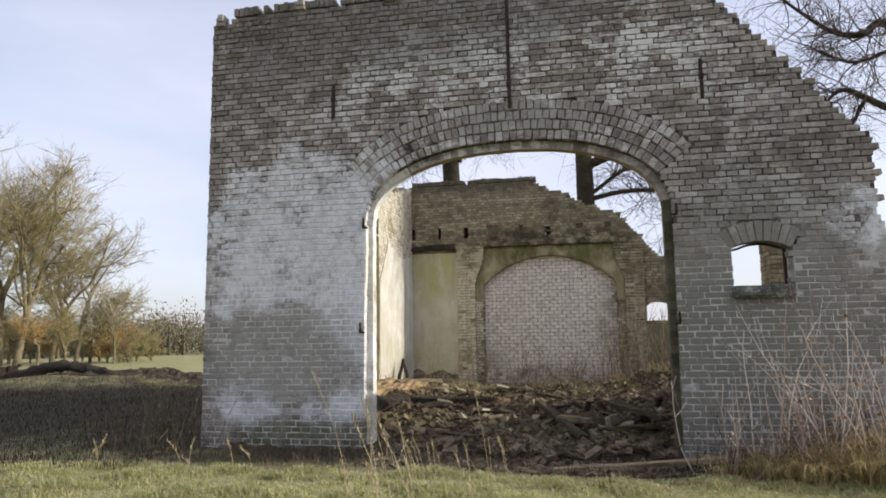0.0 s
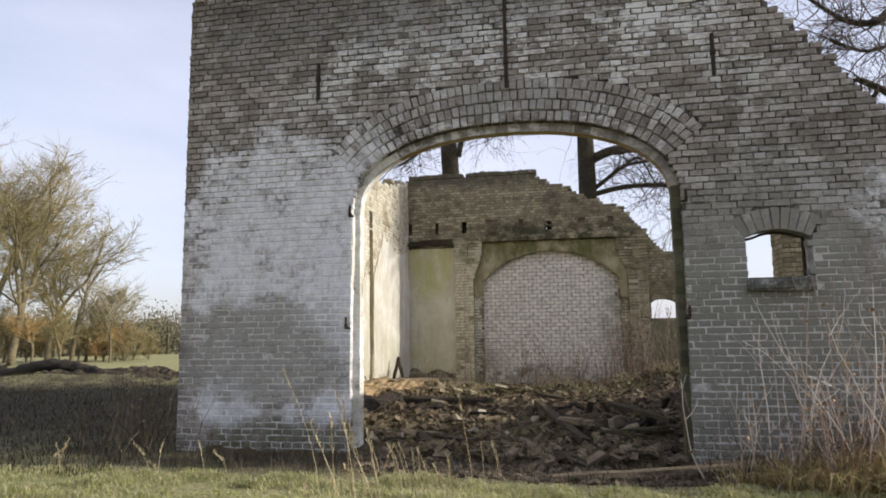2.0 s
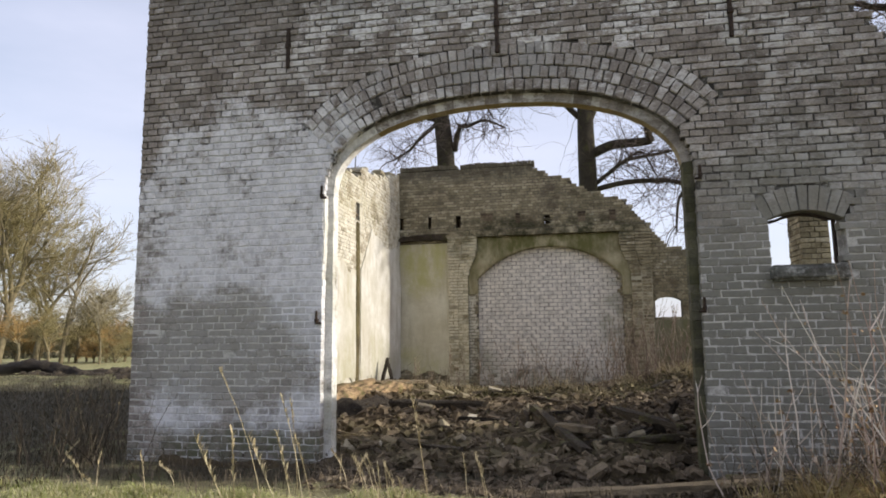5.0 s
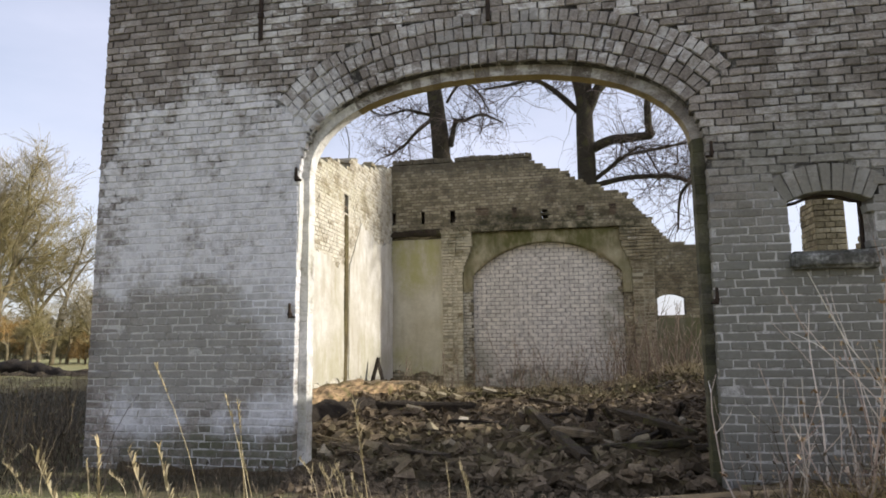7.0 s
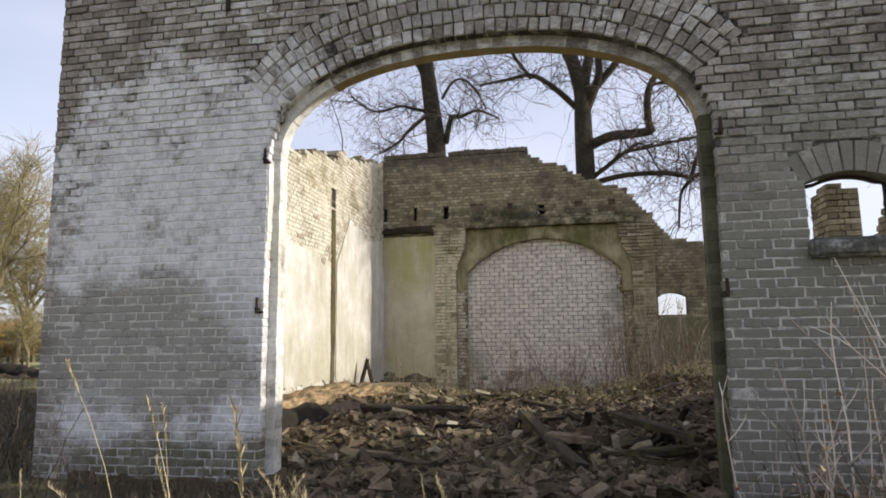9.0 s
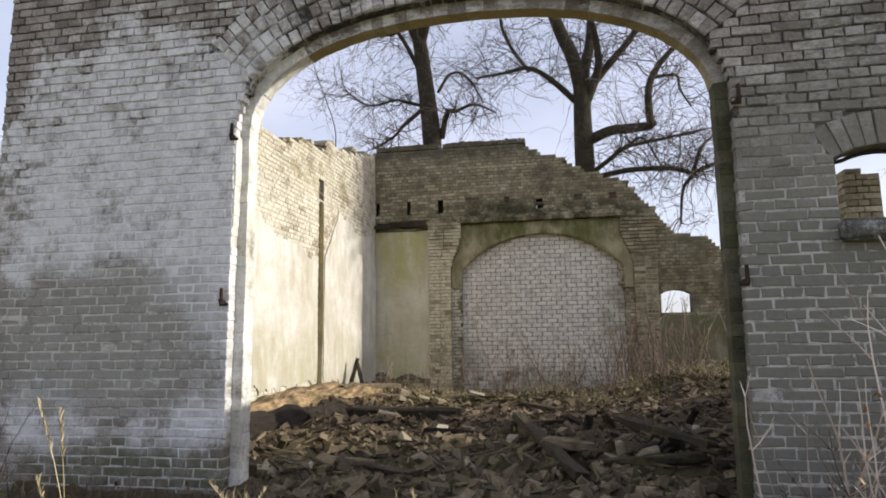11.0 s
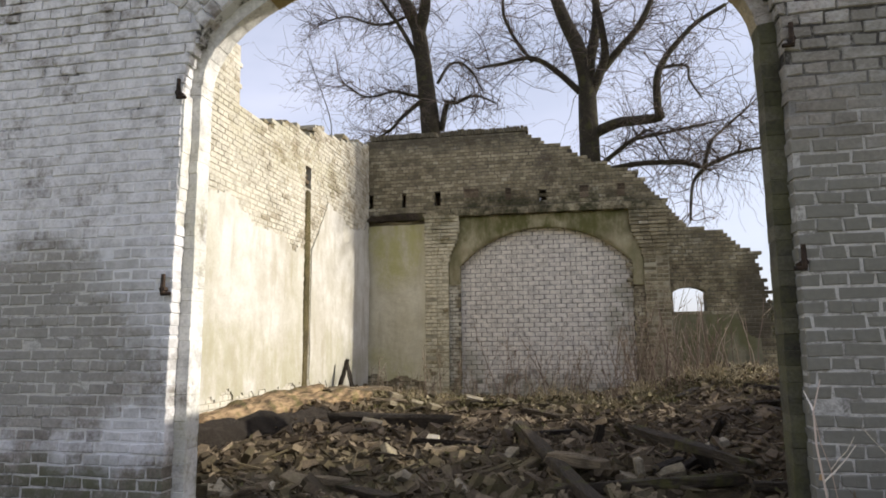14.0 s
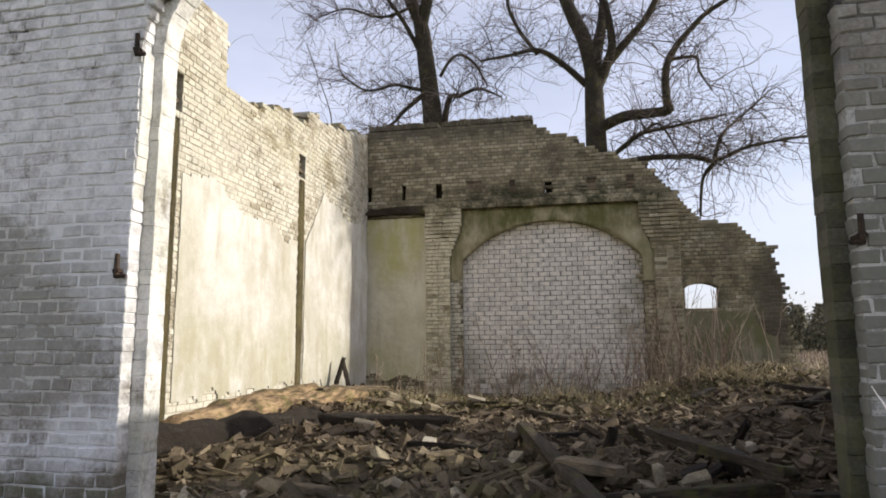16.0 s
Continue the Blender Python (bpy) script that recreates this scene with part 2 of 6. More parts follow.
M_BACK = brick_mat("yellow_grey_brick", ((0.27, 0.235, 0.15), (0.40, 0.35, 0.225), (0.54, 0.48, 0.325)), (0.64, 0.60, 0.48), 0.16,
                   zones=(((1.6, 8.1, 4.2), (0.5, 1, 0.6), -0.3), ((-0.1, 8.1, 1.6), (0.6, 1, 1.8), 0.55)),
                   moss=(((1.6, 8.1, 3.65), (3.2, 1, 0.45), 0.97), ((2.2, 8.1, 4.2), (1.0, 1, 0.6), 0.35), ((4.6, 8.1, 1.6), (1.2, 1, 1.2), 0.6), ((1.75, 8.1, 4.2), (0.45, 1, 0.8), 0.75, -0.06, (0.07, 0.05, 0.038)), ((0.0, 8.1, 5.15), (3.4, 1, 0.5), 0.75, 0.1, (0.09, 0.078, 0.055)), ((5.1, 8.1, 1.8), (0.45, 1, 1.2), 0.8, 0.2, (0.08, 0.068, 0.05))),
                   moss_col=(0.06, 0.06, 0.028), specks=(((1.0, 8.1, 5.1), (3.0, 1, 0.5), 0.8, (0.08, 0.07, 0.05)), ((4.4, 8.1, 2.5), (1.2, 1, 1.2), 0.6, (0.10, 0.09, 0.06))))
M_PILASTER = brick_mat("whitewashed_pilaster_brick", ((0.42, 0.36, 0.215), (0.50, 0.435, 0.275), (0.58, 0.51, 0.345)), (0.75, 0.685, 0.50), 0.66,
                       moss=(((3.5, 8.05, 2.0), (0.5, 1, 2.0), 0.6), ((-0.2, 8.05, 3.4), (0.5, 1, 0.5), 0.7)), moss_col=(0.12, 0.115, 0.05))
M_INFILL = brick_mat("whitewashed_infill_brick", ((0.36, 0.34, 0.30), (0.44, 0.415, 0.375), (0.52, 0.49, 0.44)), (0.86, 0.80, 0.70), 1.0,
                     zones=(((1.6, 8.2, 0.5), (2.0, 1, 0.5), -0.35),),
                     moss=(((3.0, 8.2, 1.7), (0.5, 1, 1.2), 0.6), ((0.3, 8.2, 0.6), (0.6, 1, 1.0), 0.5), ((1.7, 8.2, 0.4), (1.8, 1, 0.45), 0.5)),
                     moss_col=(0.15, 0.15, 0.06))
M_LEFT = brick_mat("limewashed_yellow_brick", ((0.44, 0.395, 0.29), (0.54, 0.49, 0.385), (0.6, 0.55, 0.45)), (0.64, 0.61, 0.52), 0.6,
                   zones=(((-1.5, 3.0, 3.2), (1, 2.0, 1.0), 0.25), ((-1.5, 6.5, 0.5), (1, 6, 0.6), 0.4)),
                   moss=(((-1.5, 4.5, 3.9), (1, 3, 0.6), 0.3),), moss_col=(0.3, 0.27, 0.1))
M_MORTAR_BACK = mortar_mat("dark_back_mortar", (0.10, 0.085, 0.062), (0.19, 0.165, 0.125))
M_MORTAR_INFILL = mortar_mat("grey_infill_mortar", (0.13, 0.12, 0.10), (0.30, 0.28, 0.24))
M_MORTAR_PILASTER = mortar_mat("pale_pilaster_mortar", (0.3, 0.265, 0.175), (0.5, 0.455, 0.33))
M_MORTAR_LEFT = mortar_mat("yellow_mortar", (0.40, 0.365, 0.27), (0.6, 0.56, 0.48))
M_PLASTER_LEFT = plaster_mat("limewashed_plaster", (0.47, 0.445, 0.385), (0.63, 0.615, 0.58), (0.35, 0.315, 0.235), (0.31, 0.295, 0.175),
                             (((-1.5, 3.5, 0.9), (1, 2.4, 0.8), 0.5), ((-1.5, 6.6, 0.9), (1, 1.4, 0.8), 0.45), ((-1.5, 2.7, 2.0), (1, 0.4, 1.5), 0.3), ((-1.5, 5.1, 1.6), (1, 0.7, 1.3), 0.3)), 0.55)
M_PLASTER_BACK = plaster_mat("stained_plaster", (0.60, 0.55, 0.39), (0.72, 0.675, 0.52), (0.42, 0.37, 0.235), (0.46, 0.435, 0.18),
                             (((-1.0, 8.1, 3.1), (0.9, 1, 1.0), 0.85), ((-1.2, 8.1, 0.7), (0.9, 1, 0.7), 0.5)), 0.5)
M_PLASTER_ARCH = plaster_mat("mossy_plaster", (0.33, 0.285, 0.175), (0.52, 0.465, 0.315), (0.12, 0.108, 0.055), (0.11, 0.11, 0.035),
                             (((1.7, 8.1, 3.5), (2.4, 1, 0.9), 0.95), ((0.1, 8.1, 2.2), (0.4, 1, 1.2), 0.5), ((3.2, 8.1, 2.2), (0.5, 1, 1.2), 0.5)), 0.6)
M_PLASTER_LOW = plaster_mat("green_plaster", (0.2, 0.185, 0.125), (0.3, 0.275, 0.195), (0.085, 0.08, 0.05), (0.12, 0.118, 0.055),
                            (((4.3, 8.1, 1.2), (1.2, 1, 1.2), 0.9),), 0.7)
M_WOOD_DARK = wood_mat("charred_wet_timber", (0.025, 0.02, 0.016), (0.075, 0.06, 0.045), (1, 8, 8))
M_WOOD_PALE = wood_mat("split_pale_wood", (0.2, 0.155, 0.10), (0.36, 0.29, 0.19), (1, 8, 8))
M_WOOD_BROWN = wood_mat("weathered_brown_wood", (0.04, 0.032, 0.023), (0.11, 0.085, 0.058), (1, 8, 8), 0.6)
M_WOOD_POST = wood_mat("grey_green_post", (0.09, 0.075, 0.036), (0.24, 0.195, 0.095), (8, 8, 1), 0.4)
M_LOG = wood_mat("rotten_orange_bark", (0.07, 0.045, 0.026), (0.5, 0.35, 0.2), (1.3, 0.25, 1.3), 0.6)
M_BARK = wood_mat("furrowed_bark", (0.022, 0.018, 0.014), (0.085, 0.07, 0.046), (6, 6, 1.2), 0.35)


def plain(name, a, b, scale=20, rough=0.8, metal=0.0, depth=0.004):
    n = Nodes(name)
    g = n.noise(scale, 6, 0.65)
    return n.done(n.mix(n.span(g, 0.3, 0.7), a, b), rough, g, depth, metal)


def strand(name, *tones, through_light=0.0):
    """Thin plants: one tone for each strand, letting some light through."""
    n = Nodes(name)
    r = n.piece()
    stops = [(i / (len(tones) - 1), c) for i, c in enumerate(tones)]
    col = n.mix(0.4, n.ramp(r, *stops), n.ramp(n.noise(1.6, 6, 0.7), (0.36, (0.3, 0.36, 0.25)), (0.62, (1, 1, 1))), "MULTIPLY")
    m = n.done(col, 0.75)
    thin = n.t.nodes.new("ShaderNodeBsdfTranslucent")
    both = n.t.nodes.new("ShaderNodeMixShader")
    both.inputs[0].default_value = through_light
    n.link(col, thin.inputs[0])
    n.link(n.b.outputs[0], both.inputs[1])
    n.link(thin.outputs[0], both.inputs[2])
    n.link(both.outputs[0], n.t.nodes["Material Output"].inputs[0])
    return m


M_IRON = plain("rusty_black_iron", (0.018, 0.015, 0.013), (0.06, 0.04, 0.028), 40, 0.7, 0.4)
M_SILL = brick_mat("mossy_concrete", ((0.2, 0.2, 0.185),) * 3, (0.74, 0.74, 0.71), 0.55, moss=(((4.05, -0.05, 1.85), (0.6, 1, 0.3), 0.4),), moss_col=(0.035, 0.045, 0.03))
M_RUBBLE = brick_mat("dirty_rubble", ((0.075, 0.058, 0.038), (0.155, 0.12, 0.08), (0.30, 0.24, 0.165)), (0.48, 0.42, 0.31), -0.05,
                     moss=(((1.2, 0.9, 0.4), (2.6, 1.6, 1.0), 0.3, -0.02), ((1.5, 5.5, 0.5), (4.0, 1.6, 1.0), 0.45, 0.0)), moss_col=(0.15, 0.145, 0.045))
M_PALE_BRICK = brick_mat("pale_loose_brick", ((0.32, 0.28, 0.19), (0.4, 0.35, 0.25), (0.48, 0.43, 0.32)), (0.52, 0.48, 0.4), 0.25)
M_TWIG = strand("bare_twig", (0.06, 0.045, 0.04), (0.12, 0.09, 0.08), (0.22, 0.165, 0.135))
M_OCHRE = strand("ochre_twig", (0.19, 0.165, 0.075), (0.27, 0.23, 0.11), (0.30, 0.235, 0.115), (0.25, 0.225, 0.13))
M_GREYTWIG = strand("grey_twig", (0.21, 0.185, 0.135), (0.30, 0.265, 0.195), (0.36, 0.315, 0.235))
M_TRUNK_FAR = plain("far_lichened_bark", (0.09, 0.076, 0.045), (0.22, 0.185, 0.115), 5, 0.9)
M_RUST = strand("rust_leaf", (0.30, 0.17, 0.065), (0.36, 0.23, 0.09), (0.33, 0.24, 0.115))
M_WOODS = strand("far_wood", (0.08, 0.078, 0.048), (0.15, 0.135, 0.085), (0.24, 0.2, 0.14))
M_GRASS = strand("winter_grass", (0.30, 0.33, 0.10), (0.38, 0.40, 0.15), (0.55, 0.49, 0.27), (0.62, 0.55, 0.36), (0.33, 0.36, 0.12), through_light=0.3)
M_STRAW = strand("dry_straw", (0.30, 0.235, 0.13), (0.42, 0.345, 0.21), (0.52, 0.445, 0.30))
M_TUSSOCK = strand("golden_tussock", (0.20, 0.13, 0.06), (0.46, 0.34, 0.16), (0.68, 0.55, 0.32), (0.36, 0.34, 0.12), through_light=0.45)
M_DRYLEAF = strand("russet_leaf", (0.14, 0.08, 0.045), (0.32, 0.20, 0.10), (0.46, 0.33, 0.19))
M_WEED = strand("low_weed", (0.09, 0.10, 0.035), (0.16, 0.16, 0.055), (0.3, 0.26, 0.12), (0.13, 0.14, 0.05), through_light=0.3)
M_CANE = strand("bramble_cane", (0.40, 0.28, 0.23), (0.72, 0.61, 0.53), (0.86, 0.79, 0.71))
M_SAPLING = strand("bare_sapling", (0.15, 0.10, 0.08), (0.30, 0.22, 0.165), (0.52, 0.42, 0.32))
M_BRUSH = strand("dead_brush", (0.045, 0.035, 0.025), (0.11, 0.085, 0.06), (0.2, 0.16, 0.11))
# brown grass, tones lowered further for the ruin's shadow on the left
M_BANKGRASS = strand("shadowed_tussock_grass", (0.022, 0.019, 0.010), (0.05, 0.041, 0.021), (0.125, 0.096, 0.054), through_light=0.3)
M_HEAP = plain("dug_dark_earth", (0.022, 0.018, 0.013), (0.085, 0.066, 0.045), 7, 0.95, 0.0, 0.08)
M_LEAF = strand("dead_leaf", (0.08, 0.06, 0.036), (0.15, 0.115, 0.066), (0.31, 0.255, 0.16), (0.12, 0.12, 0.05), through_light=0.3)

gn = Nodes("field_ground")
g1, g2, g3 = gn.noise(0.12, 4), gn.noise(2.3, 6, 0.65), gn.noise(24, 6, 0.7)
gc = gn.mix(gn.span(g2, 0.35, 0.65), (0.26, 0.28, 0.10), (0.44, 0.40, 0.21))
gc = gn.mix(gn.span(g1, 0.4, 0.62), gc, gn.mix(0.55, gc, (0.36, 0.32, 0.17)))
gc = gn.mix(gn.span(g3, 0.42, 0.66), gc, gn.mix(0.6, gc, (0.055, 0.045, 0.03)))
# first zone: bare soil strip; second paints the ruin's shadow into the left ground
soil_shade = gn.math("MAXIMUM", gn.zone((2.2, 0.1, 0.3), (9.0, 1.55, 2.0)), gn.zone((-8.5, 4.4, 0.3), (13.0, 8.2, 3.0)))
gc = gn.mix(gn.math("MULTIPLY", soil_shade, 0.9), gc, gn.mix(gn.span(g3, 0.35, 0.65), (0.022, 0.018, 0.013), (0.06, 0.048, 0.033)))
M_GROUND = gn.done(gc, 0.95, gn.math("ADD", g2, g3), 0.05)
dn = Nodes("rubble_earth")
d1, d2 = dn.noise(5, 6, 0.7), dn.noise(38, 6, 0.7)
M_EARTH = dn.done(dn.mix(dn.span(d2, 0.35, 0.65), dn.mix(d1, (0.04, 0.03, 0.02), (0.10, 0.074, 0.047)), dn.mix(d1, (0.085, 0.075, 0.032), (0.15, 0.11, 0.065))), 0.95, dn.math("ADD", d1, d2), 0.05)


# ---------- geometry tools ----------
R = random.Random(7)


class Pile:
    """Gathers faces for one mesh."""

    def __init__(self):
        self.v, self.f = [], []

    def add(self, verts, faces):
        k = len(self.v)
        self.v += verts
        self.f += [tuple(i + k for i in f) for f in faces]

    def mesh(self, name, normals=False, smooth=False):
        me = bpy.data.meshes.new(name)
        me.from_pydata([tuple(p) for p in self.v], [], self.f)
        if normals:
            bm = bmesh.new()
            bm.from_mesh(me)
            bmesh.ops.recalc_face_normals(bm, faces=bm.faces)
            bm.to_mesh(me)
            bm.free()
        if smooth:
            me.shade_smooth()
        me.update()
        return me


def part(name, geo, material, parent=None, label="", normals=True, smooth=False, kind=""):
    """Links a Pile, bmesh or mesh as one mesh object under a thing or part."""
    if isinstance(geo, Pile):
        me = geo.mesh(name, normals, smooth)
    elif isinstance(geo, bmesh.types.BMesh):
        me = bpy.data.meshes.new(name)
        geo.to_mesh(me)
        geo.free()
        if smooth:
            me.shade_smooth()
    else:
        me = geo
    if not me.materials:
        me.materials.append(material)
    ob = new(name, me)
    ob.parent = parent
    return tagged(ob, label, kind=kind)


def empty(name, at=(0, 0, 0)):
    ob = new(name)
    ob.location = at
    ob.empty_display_size = 0.1
    return ob


BOX = [(0, 1, 2, 3), (4, 7, 6, 5), (0, 4, 5, 1), (1, 5, 6, 2), (2, 6, 7, 3), (3, 7, 4, 0)]
CHAMFER = [(8, 9, 10, 11), (0, 1, 9, 8), (1, 2, 10, 9), (2, 3, 11, 10), (3, 0, 8, 11), (0, 4, 5, 1), (1, 5, 6, 2), (2, 6, 7, 3), (3, 7, 4, 0), (4, 7, 6, 5)]


def brick_verts(q, d0, d1, c=0.0045, j=0.003):
    """q: four (u, v) corners in turn; d0 the face's depth, d1 the back's. Returns 12 points (u, v, d)."""
    cu, cv = sum(p[0] for p in q) / 4, sum(p[1] for p in q) / 4
    q = [(u + R.uniform(-j, j), v + R.uniform(-j, j)) for u, v in q]
    face = []
    for u, v in q:
        du, dv = cu - u, cv - v
        face.append((u + math.copysign(min(c, abs(du) * 0.4), du), v + math.copysign(min(c, abs(dv) * 0.4), dv), d0 + R.uniform(-0.0012, 0.0012)))
    return [(u, v, d0 + c) for u, v in q] + [(u, v, d1) for u, v in q] + face


def scan(poly, v):
    xs = []
    for (x0, v0), (x1, v1) in zip(poly, poly[1:] + poly[:1]):
        if (v0 <= v) != (v1 <= v):
            xs.append(x0 + (v - v0) / (v1 - v0) * (x1 - x0))
    xs.sort()
    return list(zip(xs[::2], xs[1::2]))


def minus(spans, cuts):
    for a, b in cuts:
        out = []
        for s, e in spans:
            if b <= s or a >= e:
                out.append((s, e))
            else:
                if a > s:
                    out.append((s, a))
                if b < e:
                    out.append((b, e))
        spans = out
    return spans


COURSE, STRETCHER, JOINT = 0.064, 0.226, 0.010


def lay_bricks(base, top, spans_at, to_world, thick, rag=lambda u, v: False, keep=lambda u, v: True, depth=lambda u, v: 0.0,
               single=lambda u, v: False, single_mat=None, owner=None, mortar_in=0.0075, brick_deep=0.1, header_only=False, course=COURSE, bed=JOINT, perp=JOINT, rough=0.003):
    """Cross-bond brickwork: returns the joined bricks and the mortar core; whole bricks in the stretch 'single' become objects."""
    bricks, core = Pile(), Pile()
    shared = {}
    count = 0
    n = int((top - base) / course)
    for i in range(n):
        v0 = base + i * course
        v1, vm = v0 + course - bed, v0 + course / 2
        stretch = i % 2 == 0 and not header_only
        pitch = STRETCHER if stretch else STRETCHER / 2
        shift = (pitch / 2 if (i // 2) % 2 else 0.0) if stretch else STRETCHER / 4
        if header_only:
            pitch, shift = STRETCHER * 0.82, (i % 2) * STRETCHER * 0.41
        wave = 0.004 * math.sin(i * 1.7)
        for a, b in spans_at(vm):
            if b - a < 0.03:
                continue
            ca, cb = a + (0.03 if rag(a, vm) else 0.004), b - (0.03 if rag(b, vm) else 0.004)
            box = [(ca, v0 - JOINT), (cb, v0 - JOINT), (cb, v0 + course - JOINT), (ca, v0 + course - JOINT)]
            face = mortar_in(vm) if callable(mortar_in) else mortar_in
            core.add([to_world(u, v, face) for u, v in box] + [to_world(u, v, thick) for u, v in box], BOX)
            k = math.floor((a - shift) / pitch) - 1
            while True:
                u0 = k * pitch + shift + wave
                u1 = u0 + pitch - perp
                k += 1
                if u0 > b:
                    break
                um = (u0 + u1) / 2
                whole = u0 >= a and u1 <= b
                if not whole:
                    if (rag(a, vm) and u0 < a) or (rag(b, vm) and u1 > b):
                        if not a <= um <= b:
                            continue
                    else:
                        u0, u1 = max(u0, a), min(u1, b)
                if u1 - u0 < 0.028 or not keep(um, vm):
                    continue
                d = depth(um, vm) + R.gauss(0, 0.0018)
                if whole and single(um, vm) and count < 300:
                    key = (stretch, R.randrange(12))
                    if key not in shared:
                        w, h = (u1 - u0) / 2, (v1 - v0) / 2
                        p = Pile()
                        o = Vector(to_world(0, 0, 0))
                        p.add([tuple(Vector(to_world(*c)) - o) for c in brick_verts([(-w, -h), (w, -h), (w, h), (-w, h)], 0, brick_deep, 0.0045, rough)], CHAMFER)
                        shared[key] = p.mesh("brick", True)
                        shared[key].materials.append(single_mat)
                    ob = new("brick", shared[key])
                    ob.location = to_world(um, (v0 + v1) / 2, d)
                    ob.parent = owner
                    count += 1
                    continue
                q = [(u0, v0), (u1, v0), (u1, v1), (u0, v1)]
                bricks.add([to_world(*c) for c in brick_verts(q, d, brick_deep, 0.0045, rough)], CHAMFER)
    return bricks, core


def plaster(inside, u0, u1, v0, v1, to_world, cell=0.04, proud=0.014, swell=lambda u, v: 0.0):
    """A skin of plaster with an uneven rim: faces where inside(u, v), skirts at the rim."""
    p = Pile()
    nu, nv = int((u1 - u0) / cell), int((v1 - v0) / cell)
    on = {(i, j) for i in range(nu) for j in range(nv) if inside(u0 + (i + 0.5) * cell, v0 + (j + 0.5) * cell)}
    ids = {}

    def vert(i, j, back=False):
        key = (i, j, back)
        if key not in ids:
            u, v = u0 + i * cell, v0 + j * cell
            wob = noise.noise((u * 3.1, v * 3.1, 5.0))
            uu = u + 0.3 * cell * noise.noise((u * 9, v * 9, 1.0))
            vv = v + 0.3 * cell * noise.noise((u * 9, v * 9, 8.0))
            ids[key] = len(p.v)
            p.v.append(to_world(uu, vv, 0.012 if back else -proud - 0.003 * wob - swell(u, v)))
        return ids[key]

    for i, j in on:
        c = [(i, j), (i + 1, j), (i + 1, j + 1), (i, j + 1)]
        p.f.append(tuple(vert(*q) for q in c))
        for (di, dj), (a, b) in (((0, -1), (0, 1)), ((1, 0), (1, 2)), ((0, 1), (2, 3)), ((-1, 0), (3, 0))):
            if (i + di, j + dj) not in on:
                p.f.append((vert(*c[b]), vert(*c[a]), vert(*c[a], True), vert(*c[b], True)))
    return p


def tube(p, pts, r0, r1, sides=3, close=True):
    """A tapering tube along the points."""
    n = len(pts)
    base = len(p.v)
    side = None
    for i, c in enumerate(pts):
        a, b = pts[max(0, i - 1)], pts[min(n - 1, i + 1)]
        t = (b - a).normalized()
        if side is None:
            side = t.orthogonal().normalized()
        side = (side - t * side.dot(t)).normalized()
        up = t.cross(side)
        r = r0 + (r1 - r0) * i / (n - 1)
        for k in range(sides):
            an = 2 * math.pi * k / sides
            p.v.append(c + side * (r * math.cos(an)) + up * (r * math.sin(an)))
    for i in range(n - 1):
        for k in range(sides):
            k2 = (k + 1) % sides
            o, q = base + i * sides, base + (i + 1) * sides
            p.f.append((o + k, o + k2, q + k2, q + k))
    if close:
        p.f.append(tuple(base + k for k in range(sides))[::-1])
        p.f.append(tuple(base + (n - 1) * sides + k for k in range(sides)))


def wander(start, heading, length, n, bend, droop=0.0):
    """A crooked line of n steps."""
    pts, d = [start.copy()], heading.normalized()
    for _ in range(n):
        d = (d + Vector((R.gauss(0, bend), R.gauss(0, bend), R.gauss(0, bend) - droop))).normalized()
        pts.append(pts[-1] + d * (length / n))
    return pts


def smooth_line(pts, n=4):
    """Catmull-Rom through the points."""
    out = []
    for i in range(len(pts) - 1):
        p0, p1, p2, p3 = pts[max(0, i - 1)], pts[i], pts[i + 1], pts[min(len(pts) - 1, i + 2)]
        for k in range(n):
            t = k / n
            out.append(0.5 * ((2 * p1) + (p2 - p0) * t + (2 * p0 - 5 * p1 + 4 * p2 - p3) * t * t + (3 * p1 - p0 - 3 * p2 + p3) * t ** 3))
    return out + [pts[-1]]


def sst(a, b, x):
    t = min(1.0, max(0.0, (x - a) / (b - a)))
    return t * t * (3 - 2 * t)


def slab(p, corners, thick, wear=0.004):
    """A slightly worn board: eight corners from a quad and its normal."""
    c = [Vector(q) for q in corners]
    nrm = (c[1] - c[0]).cross(c[3] - c[0]).normalized() * thick
    p.add([tuple(q + Vector([R.gauss(0, wear) for _ in range(3)])) for q in c + [q - nrm for q in c]], BOX)


def timber(name, a, b, w, h, mat, label, turn=0.0, wear=0.006, cat="timber", segs=5):
    """A rough beam or board from a to b, bevelled and a little bent, with broken ends."""
    a, b = Vector(a), Vector(b)
    ob_len = (b - a).length
    rings, p = segs + 1, Pile()
    c = min(w, h) * 0.14
    prof = [(-w / 2 + c, -h / 2), (w / 2 - c, -h / 2), (w / 2, -h / 2 + c), (w / 2, h / 2 - c), (w / 2 - c, h / 2), (-w / 2 + c, h / 2), (-w / 2, h / 2 - c), (-w / 2, -h / 2 + c)]
    for i in range(rings):
        x = ob_len * i / segs
        e = 3.0 if i in (0, segs) else 1.0
        for y, z in prof:
            p.v.append((x + R.gauss(0, wear * e), y + R.gauss(0, wear), z + R.gauss(0, wear)))
    for i in range(segs):
        for k in range(8):
            p.f.append((i * 8 + k, i * 8 + (k + 1) % 8, i * 8 + 8 + (k + 1) % 8, i * 8 + 8 + k))
    p.f += [tuple(range(8))[::-1], tuple(segs * 8 + k for k in range(8))]
    ob = part(name, p, mat)
    ob.matrix_basis = Matrix.Translation(a) @ (b - a).to_track_quat("X", "Z").to_matrix().to_4x4() @ pose(0, 0, 0, turn)
    return tagged(ob, label, cat)


